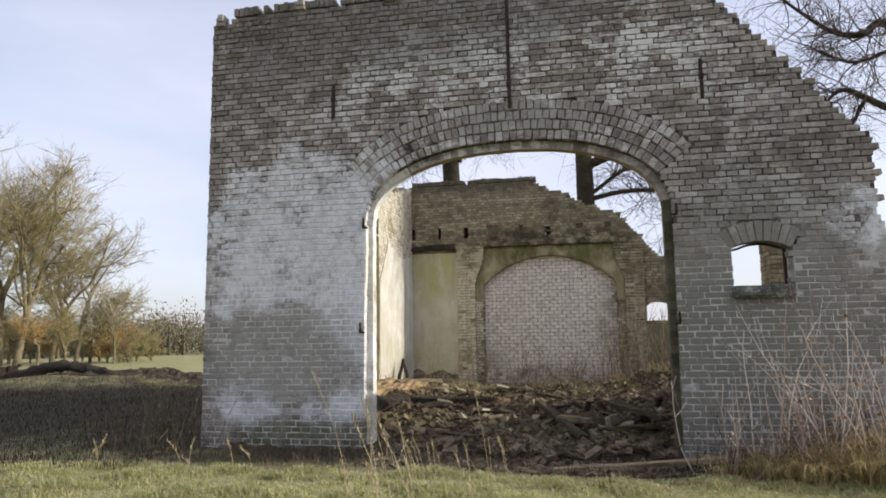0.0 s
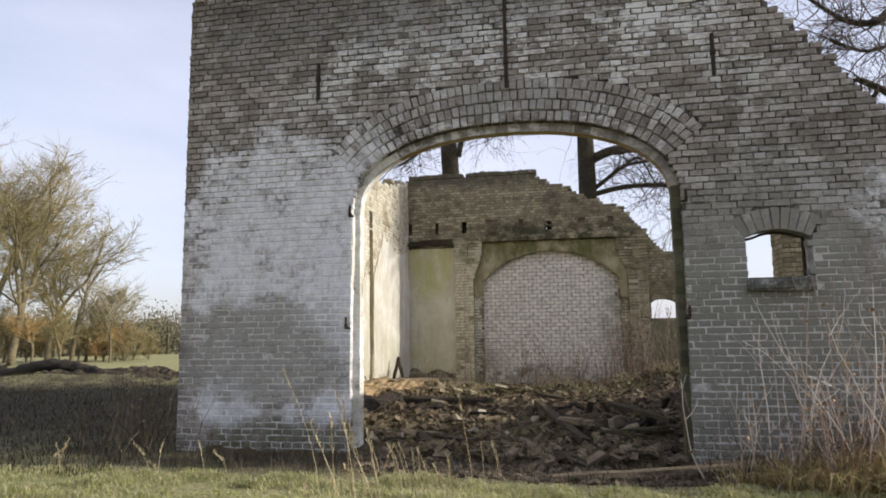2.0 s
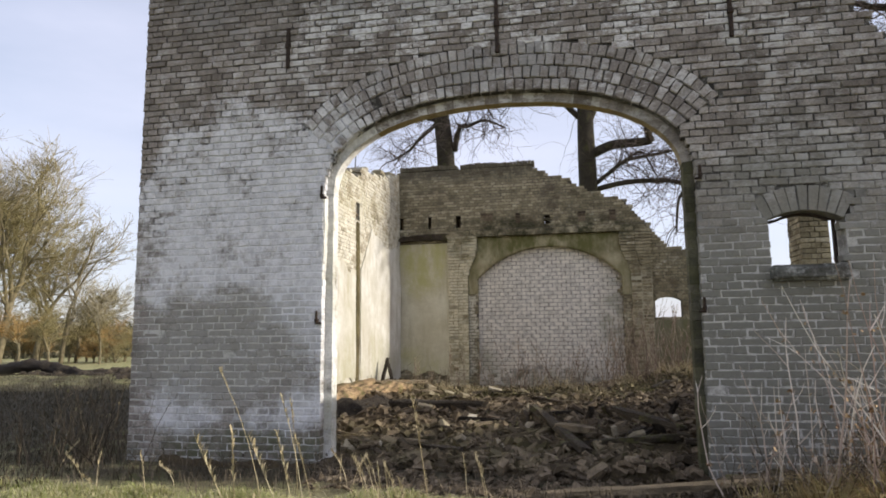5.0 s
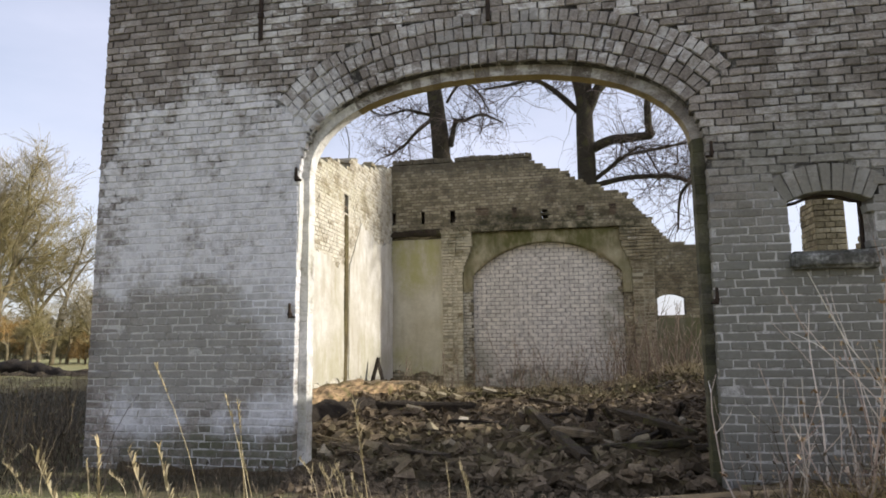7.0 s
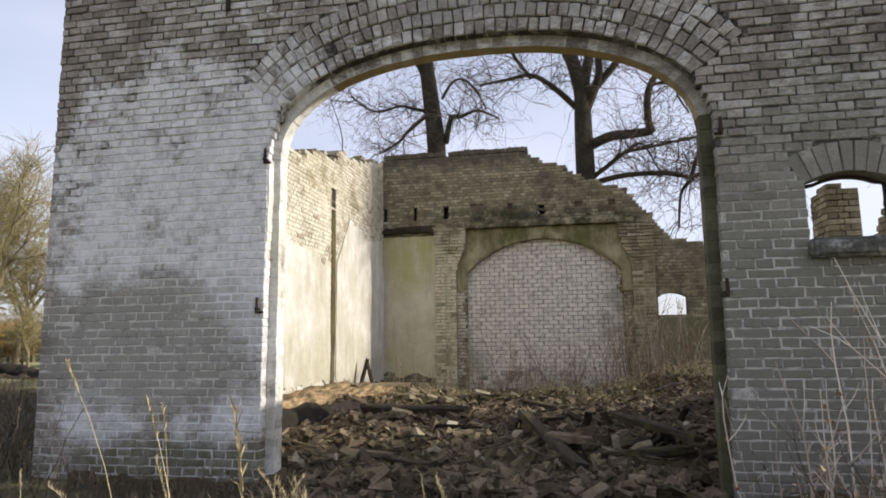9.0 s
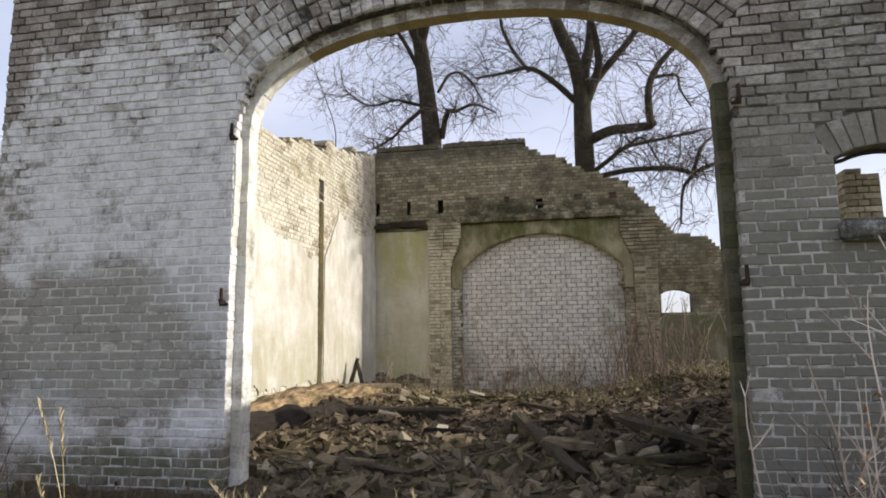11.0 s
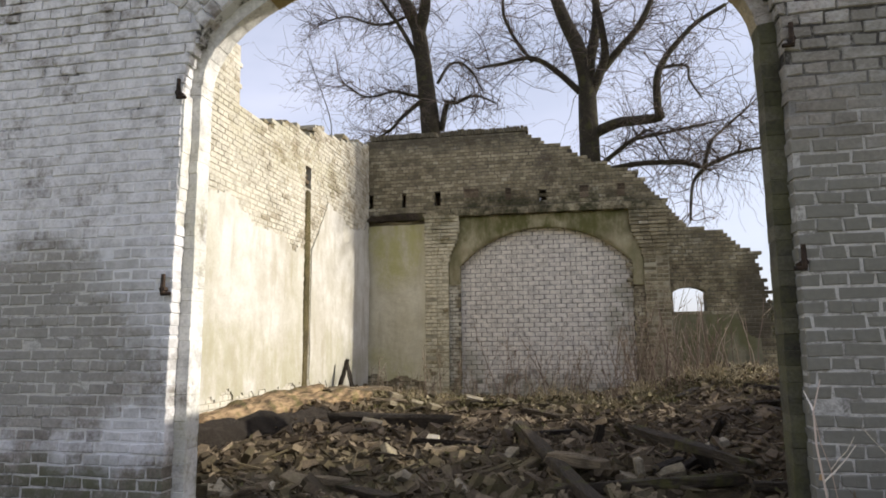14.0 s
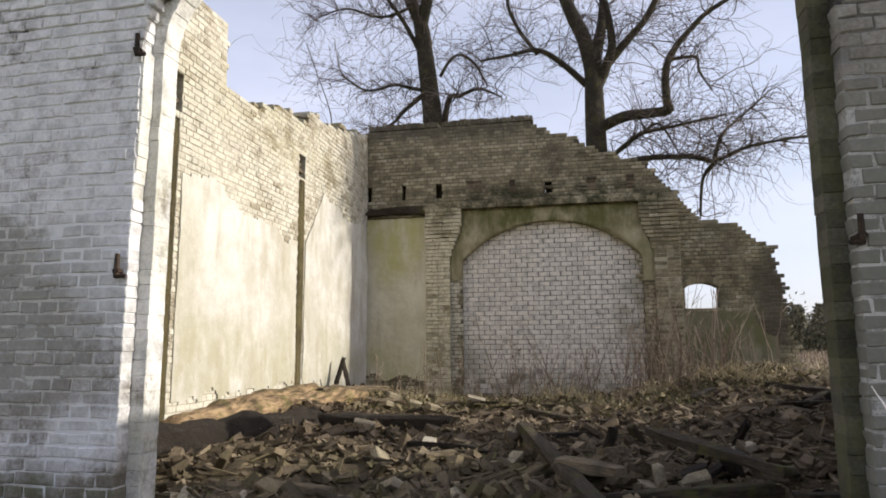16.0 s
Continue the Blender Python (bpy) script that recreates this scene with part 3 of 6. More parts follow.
# ---------- ground ----------
def ground_z(x, y):
    far = sst(9, 30, math.hypot(x - 1.5, y - 2))
    z = 0.30 + 0.035 * noise.noise((x * 0.6, y * 0.6, 0)) + 0.015 * noise.noise((x * 2.3, y * 2.3, 3)) * (1 - far)
    z -= 0.10 * sst(-1.5, -4.0, y) * (1 - far)
    bank = math.exp(-((y - 10.2 - 0.12 * (x + 8)) / 1.3) ** 2) * sst(-3.5, -7.0, x) * sst(-24, -16, x)
    z += bank * (0.2 + 0.2 * noise.noise((x * 0.45, y * 0.3, 6)))
    z -= 0.09 * sst(20, 60, math.hypot(x, y))
    z -= 0.08 * math.exp(-((y + 0.45) / 0.35) ** 2) * sst(0.3, 1.2, x)
    return z


def graded(lo, hi, fine_lo, fine_hi, step):
    out, s = [], step
    x = fine_lo
    while x > lo:
        out.append(x)
        x -= s
        s *= 1.13
    out.append(lo)
    out = out[::-1]
    x, s = fine_lo + step, step
    while x < hi:
        out.append(x)
        if x > fine_hi:
            s *= 1.13
        x += s
    return out + [hi]


gx, gy = graded(-2500, 2500, -9, 8, 0.12), graded(-2500, 2500, -7, 12, 0.12)
gp = Pile()
gp.v = [(x, y, ground_z(x, y)) for y in gy for x in gx]
gp.f = [(j * len(gx) + i, j * len(gx) + i + 1, (j + 1) * len(gx) + i + 1, (j + 1) * len(gx) + i) for j in range(len(gy) - 1) for i in range(len(gx) - 1)]
ground = part("ground", gp, M_GROUND, None, "rough winter meadow ground, bare earth by the ruin, its shadow painted at left", normals=False, smooth=True, kind="structure")

# ---------- front wall ----------
FRONT_T = 0.205
OX, OA, OB, OS, ON = 1.62, 1.63, 0.835, 2.74, 2.25     # barn door: middle, half width, rise, springing, roundness


def door_arc(t, grow=0.0):
    """A point of the basket arch at angle t, moved outwards by grow."""
    c, s = math.cos(t), math.sin(t)
    x = OA * math.copysign(abs(c) ** (2 / ON), c)
    z = OB * abs(s) ** (2 / ON)
    nx = math.copysign((abs(x) / OA) ** (ON - 1) / OA, x)
    nz = (z / OB) ** (ON - 1) / OB
    m = math.hypot(nx, nz) or 1.0
    return OX + x + grow * nx / m, OS + z + grow * nz / m


T0 = radians(24)
RINGS, RING_H = 4, 0.112
ring_poly = [(-0.02, 0.0), (-0.01, OS)] + [door_arc(math.pi - T0 * k / 4) for k in range(1, 5)]
ring_poly += [door_arc(math.pi - T0 - (math.pi - 2 * T0) * k / 40, RINGS * RING_H) for k in range(41)]
ring_poly += [door_arc(T0 * k / 4) for k in range(4, 0, -1)] + [(OX + OA, OS), (3.22, 0.0)]
WX0, WX1, WZ0, WS, WR = 3.78, 4.31, 1.935, 2.30, 0.075


def win_arc(k, x0, x1, spring, rise, grow=0.0):
    """Segmental arch: k from 0 to 1."""
    half = (x1 - x0) / 2
    rad = (half * half + rise * rise) / (2 * rise)
    an = math.asin(half / rad) * (2 * k - 1)
    return (x0 + x1) / 2 + (rad + grow) * math.sin(an), spring + rise - rad + (rad + grow) * math.cos(an)


win_poly = [(WX0, WZ0 - 0.14), (WX0, WS)] + [win_arc(k / 12, WX0, WX1, WS, WR, 0.215) for k in range(13)] + [(WX1, WS), (WX1, WZ0 - 0.14)]
front_poly = [(-1.93, 0.0), (-1.93, 5.27), (-1.7, 5.27), (-1.68, 5.36), (3.48, 5.36), (3.85, 4.91), (4.47, 4.17), (5.05, 3.46), (5.15, 3.44),
              (5.14, 2.62), (5.2, 2.5), (5.24, 2.0), (5.34, 1.2), (5.36, 0.0)]


def front_world(u, v, d):
    return (u, d, v)


def front_spans(v):
    return minus(scan(front_poly, v), scan(ring_poly, v) + scan(win_poly, v))


def front_keep(u, v):
    if u < -1.87 and 2.08 < v < 2.19:
        return False
    broken = (u - 5.1) ** 2 / 0.03 + (v - 2.42) ** 2 / 0.045
    return broken > 1.0 + 0.5 * noise.noise((u * 7, v * 7, 0))


def front_depth(u, v):
    return 0.0018 * noise.noise((u * 0.8, v * 0.8, 2)) - 0.004 + (0.0025 * R.random() if R.random() < 0.1 else 0)


wall_front = empty("wall_front", (1.6, 0, 0.3))
tagged(wall_front, "ruined grey brick gable wall with a wide arched doorway", "wall", kind="structure")
wall_front.location = (0, 0, 0)
fb, fc = lay_bricks(0.16, 5.37, front_spans, front_world, FRONT_T, rag=lambda u, v: u > 4.3 or (u > 3 and v > 4.5), keep=front_keep, depth=front_depth,
                    single=lambda u, v: 3.3 < u < 5.1 and 0.4 < v < 1.95, single_mat=M_FRONT, owner=wall_front, mortar_in=lambda v: 0.0005 + 0.007 * sst(2.4, 3.4, v), rough=0.0055)
part("brickwork", fb, M_FRONT, wall_front, "grey weathered bricks with patches of whitewash", kind="stuff")
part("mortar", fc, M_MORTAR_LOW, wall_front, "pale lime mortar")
# rowlock course on the top
rw = Pile()
u = -1.66
while u < 3.42:
    h = 0.1 + R.uniform(-0.01, 0.008)
    if R.random() > 0.05:
        rw.add([front_world(*c) for c in brick_verts([(u, 5.36), (u + 0.055, 5.36), (u + 0.055, 5.36 + h), (u, 5.36 + h)], R.uniform(-0.012, 0.012), 0.22)], CHAMFER)
    u += 0.064
part("coping", rw, M_FRONT, wall_front, "row of upright coping bricks")
# corbel stubs by the eaves
for cx, cz in ((-1.82, 5.24), (-0.79, 5.33), (0.29, 5.31)):
    cp = Pile()
    for k in range(3):
        w = 0.05 - 0.008 * k
        cp.add([front_world(*c) for c in brick_verts([(cx - w, cz + 0.05 * k), (cx + w, cz + 0.05 * k), (cx + w, cz + 0.045 + 0.05 * k), (cx - w, cz + 0.045 + 0.05 * k)], -0.05 - 0.012 * (k % 2), 0.1)], CHAMFER)
    part("corbel", cp, M_RING, wall_front, "broken pale corbel stub")

# voussoirs of the big arch: four rings of headers
arch = empty("door_arch")
arch.parent = wall_front
ts = [math.pi - T0 - (math.pi - 2 * T0) * k / 600 for k in range(601)]
for ring in range(RINGS):
    g0, g1 = ring * RING_H + (0.0 if ring else 0.004), (ring + 1) * RING_H - 0.009
    pts = [door_arc(t, (g0 + g1) / 2) for t in ts]
    cum = [0.0]
    for p0, p1 in zip(pts, pts[1:]):
        cum.append(cum[-1] + math.dist(p0, p1))
    num = round(cum[-1] / 0.079)
    for k in range(num):
        if R.random() < 0.006 * ring:
            continue
        s0, s1 = cum[-1] * k / num + 0.004, cum[-1] * (k + 1) / num - 0.005
        sh = 0.03 * (ring % 2)
        t_a, t_b = (np.interp(min(s + sh, cum[-1]), cum, ts) for s in (s0, s1))
        q = [door_arc(t_a, g0), door_arc(t_b, g0), door_arc(t_b, g1 + R.uniform(-0.006, 0.004)), door_arc(t_a, g1 + R.uniform(-0.006, 0.004))]
        vp = Pile()
        vp.add([front_world(*c) for c in brick_verts(q, R.gauss(-0.005, 0.005), 0.12, 0.007, 0.006)], CHAMFER)
        part("brick", vp, M_RING, arch)
am = Pile()
TM = T0 - 0.13
for k in range(64):
    ta, tb = (math.pi - TM - (math.pi - 2 * TM) * (k + e) / 64 for e in (0, 1))
    q = [door_arc(ta, -0.0), door_arc(tb, -0.0), door_arc(tb, RINGS * RING_H + 0.01), door_arc(ta, RINGS * RING_H + 0.01)]
    am.add([front_world(u, v, 0.014) for u, v in q] + [front_world(u, v, FRONT_T - 0.004) for u, v in q], BOX)
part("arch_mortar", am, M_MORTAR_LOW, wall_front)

# set-in lining of the doorway: painted jambs and arch soffit, course by course
path = [(-0.012, 0.16 + 0.075 * k) for k in range(35)]
path = [(x, z) for x, z in path if z < OS - 0.03]
path += [door_arc(math.pi - math.pi * k / 58) for k in range(59)]
path += [(OX + OA + 0.0, z) for x, z in reversed(path[:34])]
lining = {"left": Pile(), "arch": Pile(), "right": Pile()}
for k in range(len(path) - 1):
    (x0, z0), (x1, z1) = path[k], path[k + 1]
    L = math.hypot(x1 - x0, z1 - z0)
    nx, nz = (z1 - z0) / L, -(x1 - x0) / L          # inwards
    gap = 0.0006
    lin = lining["left" if k < 50 else "arch" if k < len(path) - 37 else "right"]
    tx, tz = (x1 - x0) / L * gap, (z1 - z0) / L * gap
    w = 0.068 + 0.017 * sst(34, 64, k) + R.gauss(0, 0.0012)
    a, b = (x0 + tx, z0 + tz), (x1 - tx, z1 - tz)
    q = [(a[0] - nx * 0.05, a[1] - nz * 0.05), (a[0] + nx * w, a[1] + nz * w), (b[0] + nx * w, b[1] + nz * w), (b[0] - nx * 0.05, b[1] - nz * 0.05)]
    lin.add([front_world(*c) for c in brick_verts(q, 0.085 + R.gauss(0, 0.002), FRONT_T + 0.004, 0.003, 0.001)], CHAMFER)
    q = [(a[0] - nx * 0.05, a[1] - nz * 0.05), (a[0] + nx * (w - 0.0015), a[1] + nz * (w - 0.0015)), (x1 + nx * (w - 0.0015), z1 + nz * (w - 0.0015)), (x1 - nx * 0.05, z1 - nz * 0.05)]
    lin.add([front_world(u, v, 0.0875) for u, v in q] + [front_world(u, v, FRONT_T - 0.006) for u, v in q], BOX)
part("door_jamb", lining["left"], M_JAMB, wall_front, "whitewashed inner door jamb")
soffit = part("arch_soffit", lining["arch"], M_SOFFIT, wall_front, "ochre mossy brick soffit of the doorway, its caught light painted in")
# outward faces take the grey arch brick; the painted light stays on the underside
soffit.data.materials.append(M_RING)
for face in soffit.data.polygons:
    if face.normal.y < -0.6:
        face.material_index = 1
part("door_jamb", lining["right"], M_JAMB_DARK, wall_front, "mossy inner door jamb, shade put into its dark tones")
# painted nib at the outer corner of the left jamb
nib = Pile()
for k in range(36):
    z = 0.2 + 0.07 * k
    back = 0.045 * sst(2.4, 1.2, z) + R.gauss(0, 0.0018)
    nib.add([front_world(*c) for c in brick_verts([(-0.12, z), (0.004 - back, z), (0.004 - back, z + 0.069), (-0.12, z + 0.069)], 0.002 + R.gauss(0, 0.0008), 0.12, 0.004, 0.001)], CHAMFER)
part("jamb_edge", nib, M_JAMB, wall_front, "chipped whitewashed jamb edge")

# window in the front wall
window_1 = empty("window_1")
window_1.parent = wall_front
for k in range(9):
    q = [win_arc((k + 0.04) / 9, WX0 - 0.015, WX1 + 0.015, WS, WR, 0.0), win_arc((k + 0.96) / 9, WX0 - 0.015, WX1 + 0.015, WS, WR, 0.0),
         win_arc((k + 0.95) / 9, WX0 - 0.015, WX1 + 0.015, WS, WR, 0.2), win_arc((k + 0.05) / 9, WX0 - 0.015, WX1 + 0.015, WS, WR, 0.2)]
    vp = Pile()
    vp.add([front_world(*c) for c in brick_verts(q, R.gauss(-0.002, 0.003), 0.2, 0.005, 0.003)], CHAMFER)
    part("brick", vp, M_FRONT, window_1)
wm = Pile()
for k in range(10):
    q = [win_arc(k / 10, WX0 - 0.02, WX1 + 0.02, WS, WR, 0.003), win_arc((k + 1) / 10, WX0 - 0.02, WX1 + 0.02, WS, WR, 0.003),
         win_arc((k + 1) / 10, WX0 - 0.02, WX1 + 0.02, WS, WR, 0.23), win_arc(k / 10, WX0 - 0.02, WX1 + 0.02, WS, WR, 0.23)]
    wm.add([front_world(u, v, 0.01) for u, v in q] + [front_world(u, v, FRONT_T - 0.005) for u, v in q], BOX)
part("lintel_mortar", wm, M_MORTAR_LOW, window_1)
sb = bmesh.new()
bmesh.ops.create_cube(sb, size=1, matrix=Matrix.Translation((4.04, 0.07, 1.872)) @ Matrix.Diagonal((0.56, 0.32, 0.125, 1)))
bmesh.ops.bevel(sb, geom=sb.edges[:], offset=0.018, segments=2, affect="EDGES")
bmesh.ops.subdivide_edges(sb, edges=sb.edges[:], cuts=3, use_grid_fill=True)
for v in sb.verts:
    v.co += Vector((0, 0.01, 0.008)) * noise.noise(v.co * 14) + Vector((0, 0, -0.012)) * max(0, noise.noise(v.co * 9))
part("sill", sb, M_SILL, window_1, "chipped mossy concrete sill", smooth=True)
# rusted steel frame left in the opening
wf = Pile()
fr = [Vector((WX0 + 0.02, 0.11, WZ0)), Vector((WX0 + 0.02, 0.11, WS))] + [Vector((x, 0.11, z - 0.02)) for x, z in (win_arc(k / 8, WX0 + 0.02, WX1 - 0.02, WS, WR) for k in range(1, 8))] + [Vector((WX1 - 0.02, 0.11, WS)), Vector((WX1 - 0.02, 0.11, WZ0))]
tube(wf, fr[1:], 0.016, 0.016, 4)
part("window_frame", wf, M_IRON, window_1, "rusted steel remains of the frame")

# iron wall anchors and gate pintles
for x, z0, z1 in ((-0.385, 3.98, 4.38), (1.63, 3.93, 5.3), (3.605, 3.87, 4.29)):
    an = bmesh.new()
    bmesh.ops.create_cube(an, size=1, matrix=Matrix.Translation((x, -0.016, (z0 + z1) / 2)) @ Matrix.Diagonal((0.034, 0.028, z1 - z0, 1)))
    bmesh.ops.create_cube(an, size=1, matrix=Matrix.Translation((x, -0.02, z0 + 0.55 * (z1 - z0) if z1 < 5 else z0 + 0.27)) @ Matrix.Diagonal((0.05, 0.036, 0.05, 1)))
    bmesh.ops.bevel(an, geom=an.edges[:], offset=0.005, segments=1, affect="EDGES")
    part("wall_anchor", an, M_IRON, wall_front, "black iron wall anchor")
for x, z, s in ((0.0, 2.745, 1), (-0.035, 1.60, 1), (3.26, 2.73, -1), (3.23, 1.64, -1)):
    hp = Pile()
    tube(hp, [Vector((x - 0.02 * s, -0.03, z - 0.05)), Vector((x - 0.02 * s, -0.03, z + 0.055))], 0.014, 0.012, 8)
    tube(hp, [Vector((x - 0.02 * s, 0.06, z - 0.03)), Vector((x - 0.02 * s, -0.04, z - 0.03))], 0.014, 0.018, 6)
    tube(hp, [Vector((x - 0.03 * s, -0.03, z - 0.055)), Vector((x + 0.025 * s, -0.02, z - 0.055))], 0.012, 0.01, 6)
    part("gate_pintle", hp, M_IRON, wall_front, "rusty iron gate pintle")

# ---------- back wall ----------
BY = 8.16


def back_world(u, v, d):
    return (u, BY + d, v)


back_poly = [(-1.56, 0.1), (-1.56, 5.03), (-0.4, 5.06), (1.43, 5.03), (1.45, 4.98), (1.67, 4.84), (1.75, 4.77), (2.1, 4.72), (2.27, 4.6), (2.54, 4.42), (3.0, 4.25),
             (3.26, 4.19), (3.59, 3.79), (3.72, 3.68), (3.99, 3.25), (4.1, 3.17), (4.6, 3.11), (4.93, 2.79), (5.1, 2.74), (5.12, 2.45), (5.22, 2.2), (5.24, 1.6), (5.36, 0.9), (5.42, 0.1)]
AX0, AX1, AS, AR = 0.20, 3.15, 2.62, 0.64
arch_wide = [(AX0 - 0.1, 0.0), (AX0 - 0.1, AS)] + [win_arc(k / 24, AX0 - 0.1, AX1 + 0.1, AS, AR + 0.1) for k in range(25)] + [(AX1 + 0.1, AS), (AX1 + 0.1, 0.0)]
arch_cut = [(AX0, 0.0), (AX0, AS)] + [win_arc(k / 24, AX0, AX1, AS, AR) for k in range(25)] + [(AX1, AS), (AX1, 0.0)]
BW0, BW1, BWZ, BWS, BWR = 3.77, 4.29, 1.735, 2.07, 0.09
bwin_cut = [(BW0, BWZ), (BW0, BWS)] + [win_arc(k / 10, BW0, BW1, BWS, BWR, 0.11) for k in range(11)] + [(BW1, BWS), (BW1, BWZ)]
HOLES = ((-1.46, 0.09, 3.72, 3.98), (-0.83, 0.075, 3.73, 3.98), (-0.2, 0.11, 3.72, 3.99), (1.72, 0.13, 3.72, 3.96))


def back_spans(v):
    cuts = scan([(x, z + 0.03) if z > AS else (x, z) for x, z in arch_cut], v) + scan(bwin_cut, v) + [(c - w / 2, c + w / 2) for c, w, z0, z1 in HOLES if z0 < v < z1]
    return minus(scan(back_poly, v), cuts)


wall_back = empty("wall_back")
tagged(wall_back, "ruined yellow-grey brick wall with a bricked-up arch", "wall", kind="structure")
bb, bc = lay_bricks(0.1, 5.06, back_spans, back_world, 0.3, rag=lambda u, v: (u > 1.4 and v > 2.2) or u > 4.6, depth=lambda u, v: 0.006 * noise.noise((u, v, 9)),
                    single=lambda u, v: 0.4 < u < 2.4 and 3.98 < v < 5.0, single_mat=M_BACK, owner=wall_back)
part("brickwork", bb, M_BACK, wall_back, "sooty yellow-grey bricks", kind="stuff")
part("mortar", bc, M_MORTAR_BACK, wall_back)
rb = Pile()
u = -1.55
while u < 1.4:
    h = 0.1 + R.uniform(-0.012, 0.01) + 0.02 * noise.noise((u * 2, 0, 0))
    if R.random() > 0.04:
        rb.add([back_world(*c) for c in brick_verts([(u, 5.03), (u + 0.055, 5.03), (u + 0.055, 5.03 + h), (u, 5.03 + h)], R.uniform(-0.02, 0.005), 0.28)], CHAMFER)
    u += 0.064
part("coping", rb, M_BACK, wall_back, "row of upright coping bricks")
sk = Pile()
for c, w, z0, z1 in HOLES:
    q = [(c - w / 2 - 0.02, z0 - 0.06), (c + w / 2 + 0.02, z0 - 0.06), (c + w / 2 + 0.02, z1 + 0.06), (c - w / 2 - 0.02, z1 + 0.06)]
    sk.add([back_world(u, v, 0.2) for u, v in q] + [back_world(u, v, 0.29) for u, v in q], BOX)
part("socket_back", sk, M_RUBBLE, wall_back)
# patched beam sockets
for cx, w, z0, z1 in ((0.42, 0.26, 3.86, 4.02), (1.08, 0.1, 3.78, 3.98), (2.4, 0.15, 3.76, 3.98), (3.02, 0.13, 3.76, 3.97)):
    hp = Pile()
    k = 0
    while z0 + k * 0.055 < z1 - 0.03:
        zz = z0 + k * 0.055
        hp.add([back_world(*c) for c in brick_verts([(cx - w / 2, zz), (cx + w / 2, zz), (cx + w / 2, zz + 0.05), (cx - w / 2, zz + 0.05)], -0.012 + R.gauss(0, 0.004), 0.05)], CHAMFER)
        k += 1
    part("patched_socket", hp, M_RUBBLE, wall_back, "beam socket patched with dark bricks")
# bricked-up arch
ib, ic = lay_bricks(0.1, 3.36, lambda v: scan(arch_wide, v), lambda u, v, d: (u, BY + 0.09 + d, v), 0.16,
                    depth=lambda u, v: 0.004 * noise.noise((u * 1.5, v * 1.5, 4)), single=lambda u, v: 0.8 < u < 2.6 and 0.9 < v < 2.0, single_mat=M_INFILL,
                    owner=wall_back, mortar_in=0.011, header_only=True, course=0.08, bed=0.0085, perp=0.0135)
part("infill", ib, M_INFILL, wall_back, "whitewashed bricks closing the arch", kind="stuff")
part("infill_mortar", ic, M_MORTAR_INFILL, wall_back)
# mossy plaster round the arch
wob = lambda u, v, s=0.06: s * noise.noise((u * 2.5, v * 2.5, 11))


rim = [(AX0, 2.3 + (AS - 2.3) * k / 10) for k in range(10)] + [win_arc(k / 70, AX0, AX1, AS, AR) for k in range(71)] + [(AX1, AS - 0.4 * k / 10) for k in range(1, 11)]
sur = Pile()
for k, (x, z) in enumerate(rim):
    if k < 10:
        ox, oz = 0.0, z
    elif k > 80:
        ox, oz = 3.33, z
    else:
        s = (x - AX0) / (AX1 - AX0)
        ox, oz = 3.33 * s, 3.5 + 0.02 * noise.noise((x * 3, 0, 0))
        if s < 0.13:
            ox, oz = 0.0, AS + (3.5 - AS) * s / 0.13
        elif s > 0.87:
            ox, oz = 3.33, AS + (3.5 - AS) * (1 - s) / 0.13
        else:
            ox = 3.33 * (s - 0.13) / 0.74
    sur.v.append(back_world(x, z, 0.1))
    for m in range(9):
        e = m / 8
        px, pz = x + (ox - x) * e, z + (oz - z) * e
        sur.v.append(back_world(px, pz, -0.028 - 0.014 * noise.noise((px * 4, pz * 4, 1)) - 0.008 * noise.noise((px * 15, pz * 15, 1))))
    sur.v.append(back_world(ox, oz, 0.01))
for k in range(len(rim) - 1):
    for m in range(10):
        a = k * 11 + m
        sur.f.append((a, a + 1, a + 12, a + 11))
part("arch_plaster", sur, M_PLASTER_ARCH, wall_back, "green mossy plaster round the arch", smooth=True)
part("panel_plaster", plaster(lambda u, v: u < -0.42 + wob(u, v, 0.03) and 0.62 + wob(u, v, 0.3) < v < 3.42, -1.5, -0.38, 0.2, 3.45, back_world, 0.03, 0.013), M_PLASTER_BACK, wall_back,
     "stained cream plaster panel")
part("low_plaster", plaster(lambda u, v: u > 3.72 and v < 1.95 - 0.75 * (u - 4.25) + wob(u, v, 0.35) and not (BW0 - 0.03 < u < BW1 + 0.03 and v > BWZ - 0.04), 3.7, 5.1, 0.2, 2.3, back_world, 0.03, 0.013),
     M_PLASTER_LOW, wall_back, "green stained plaster under the window")


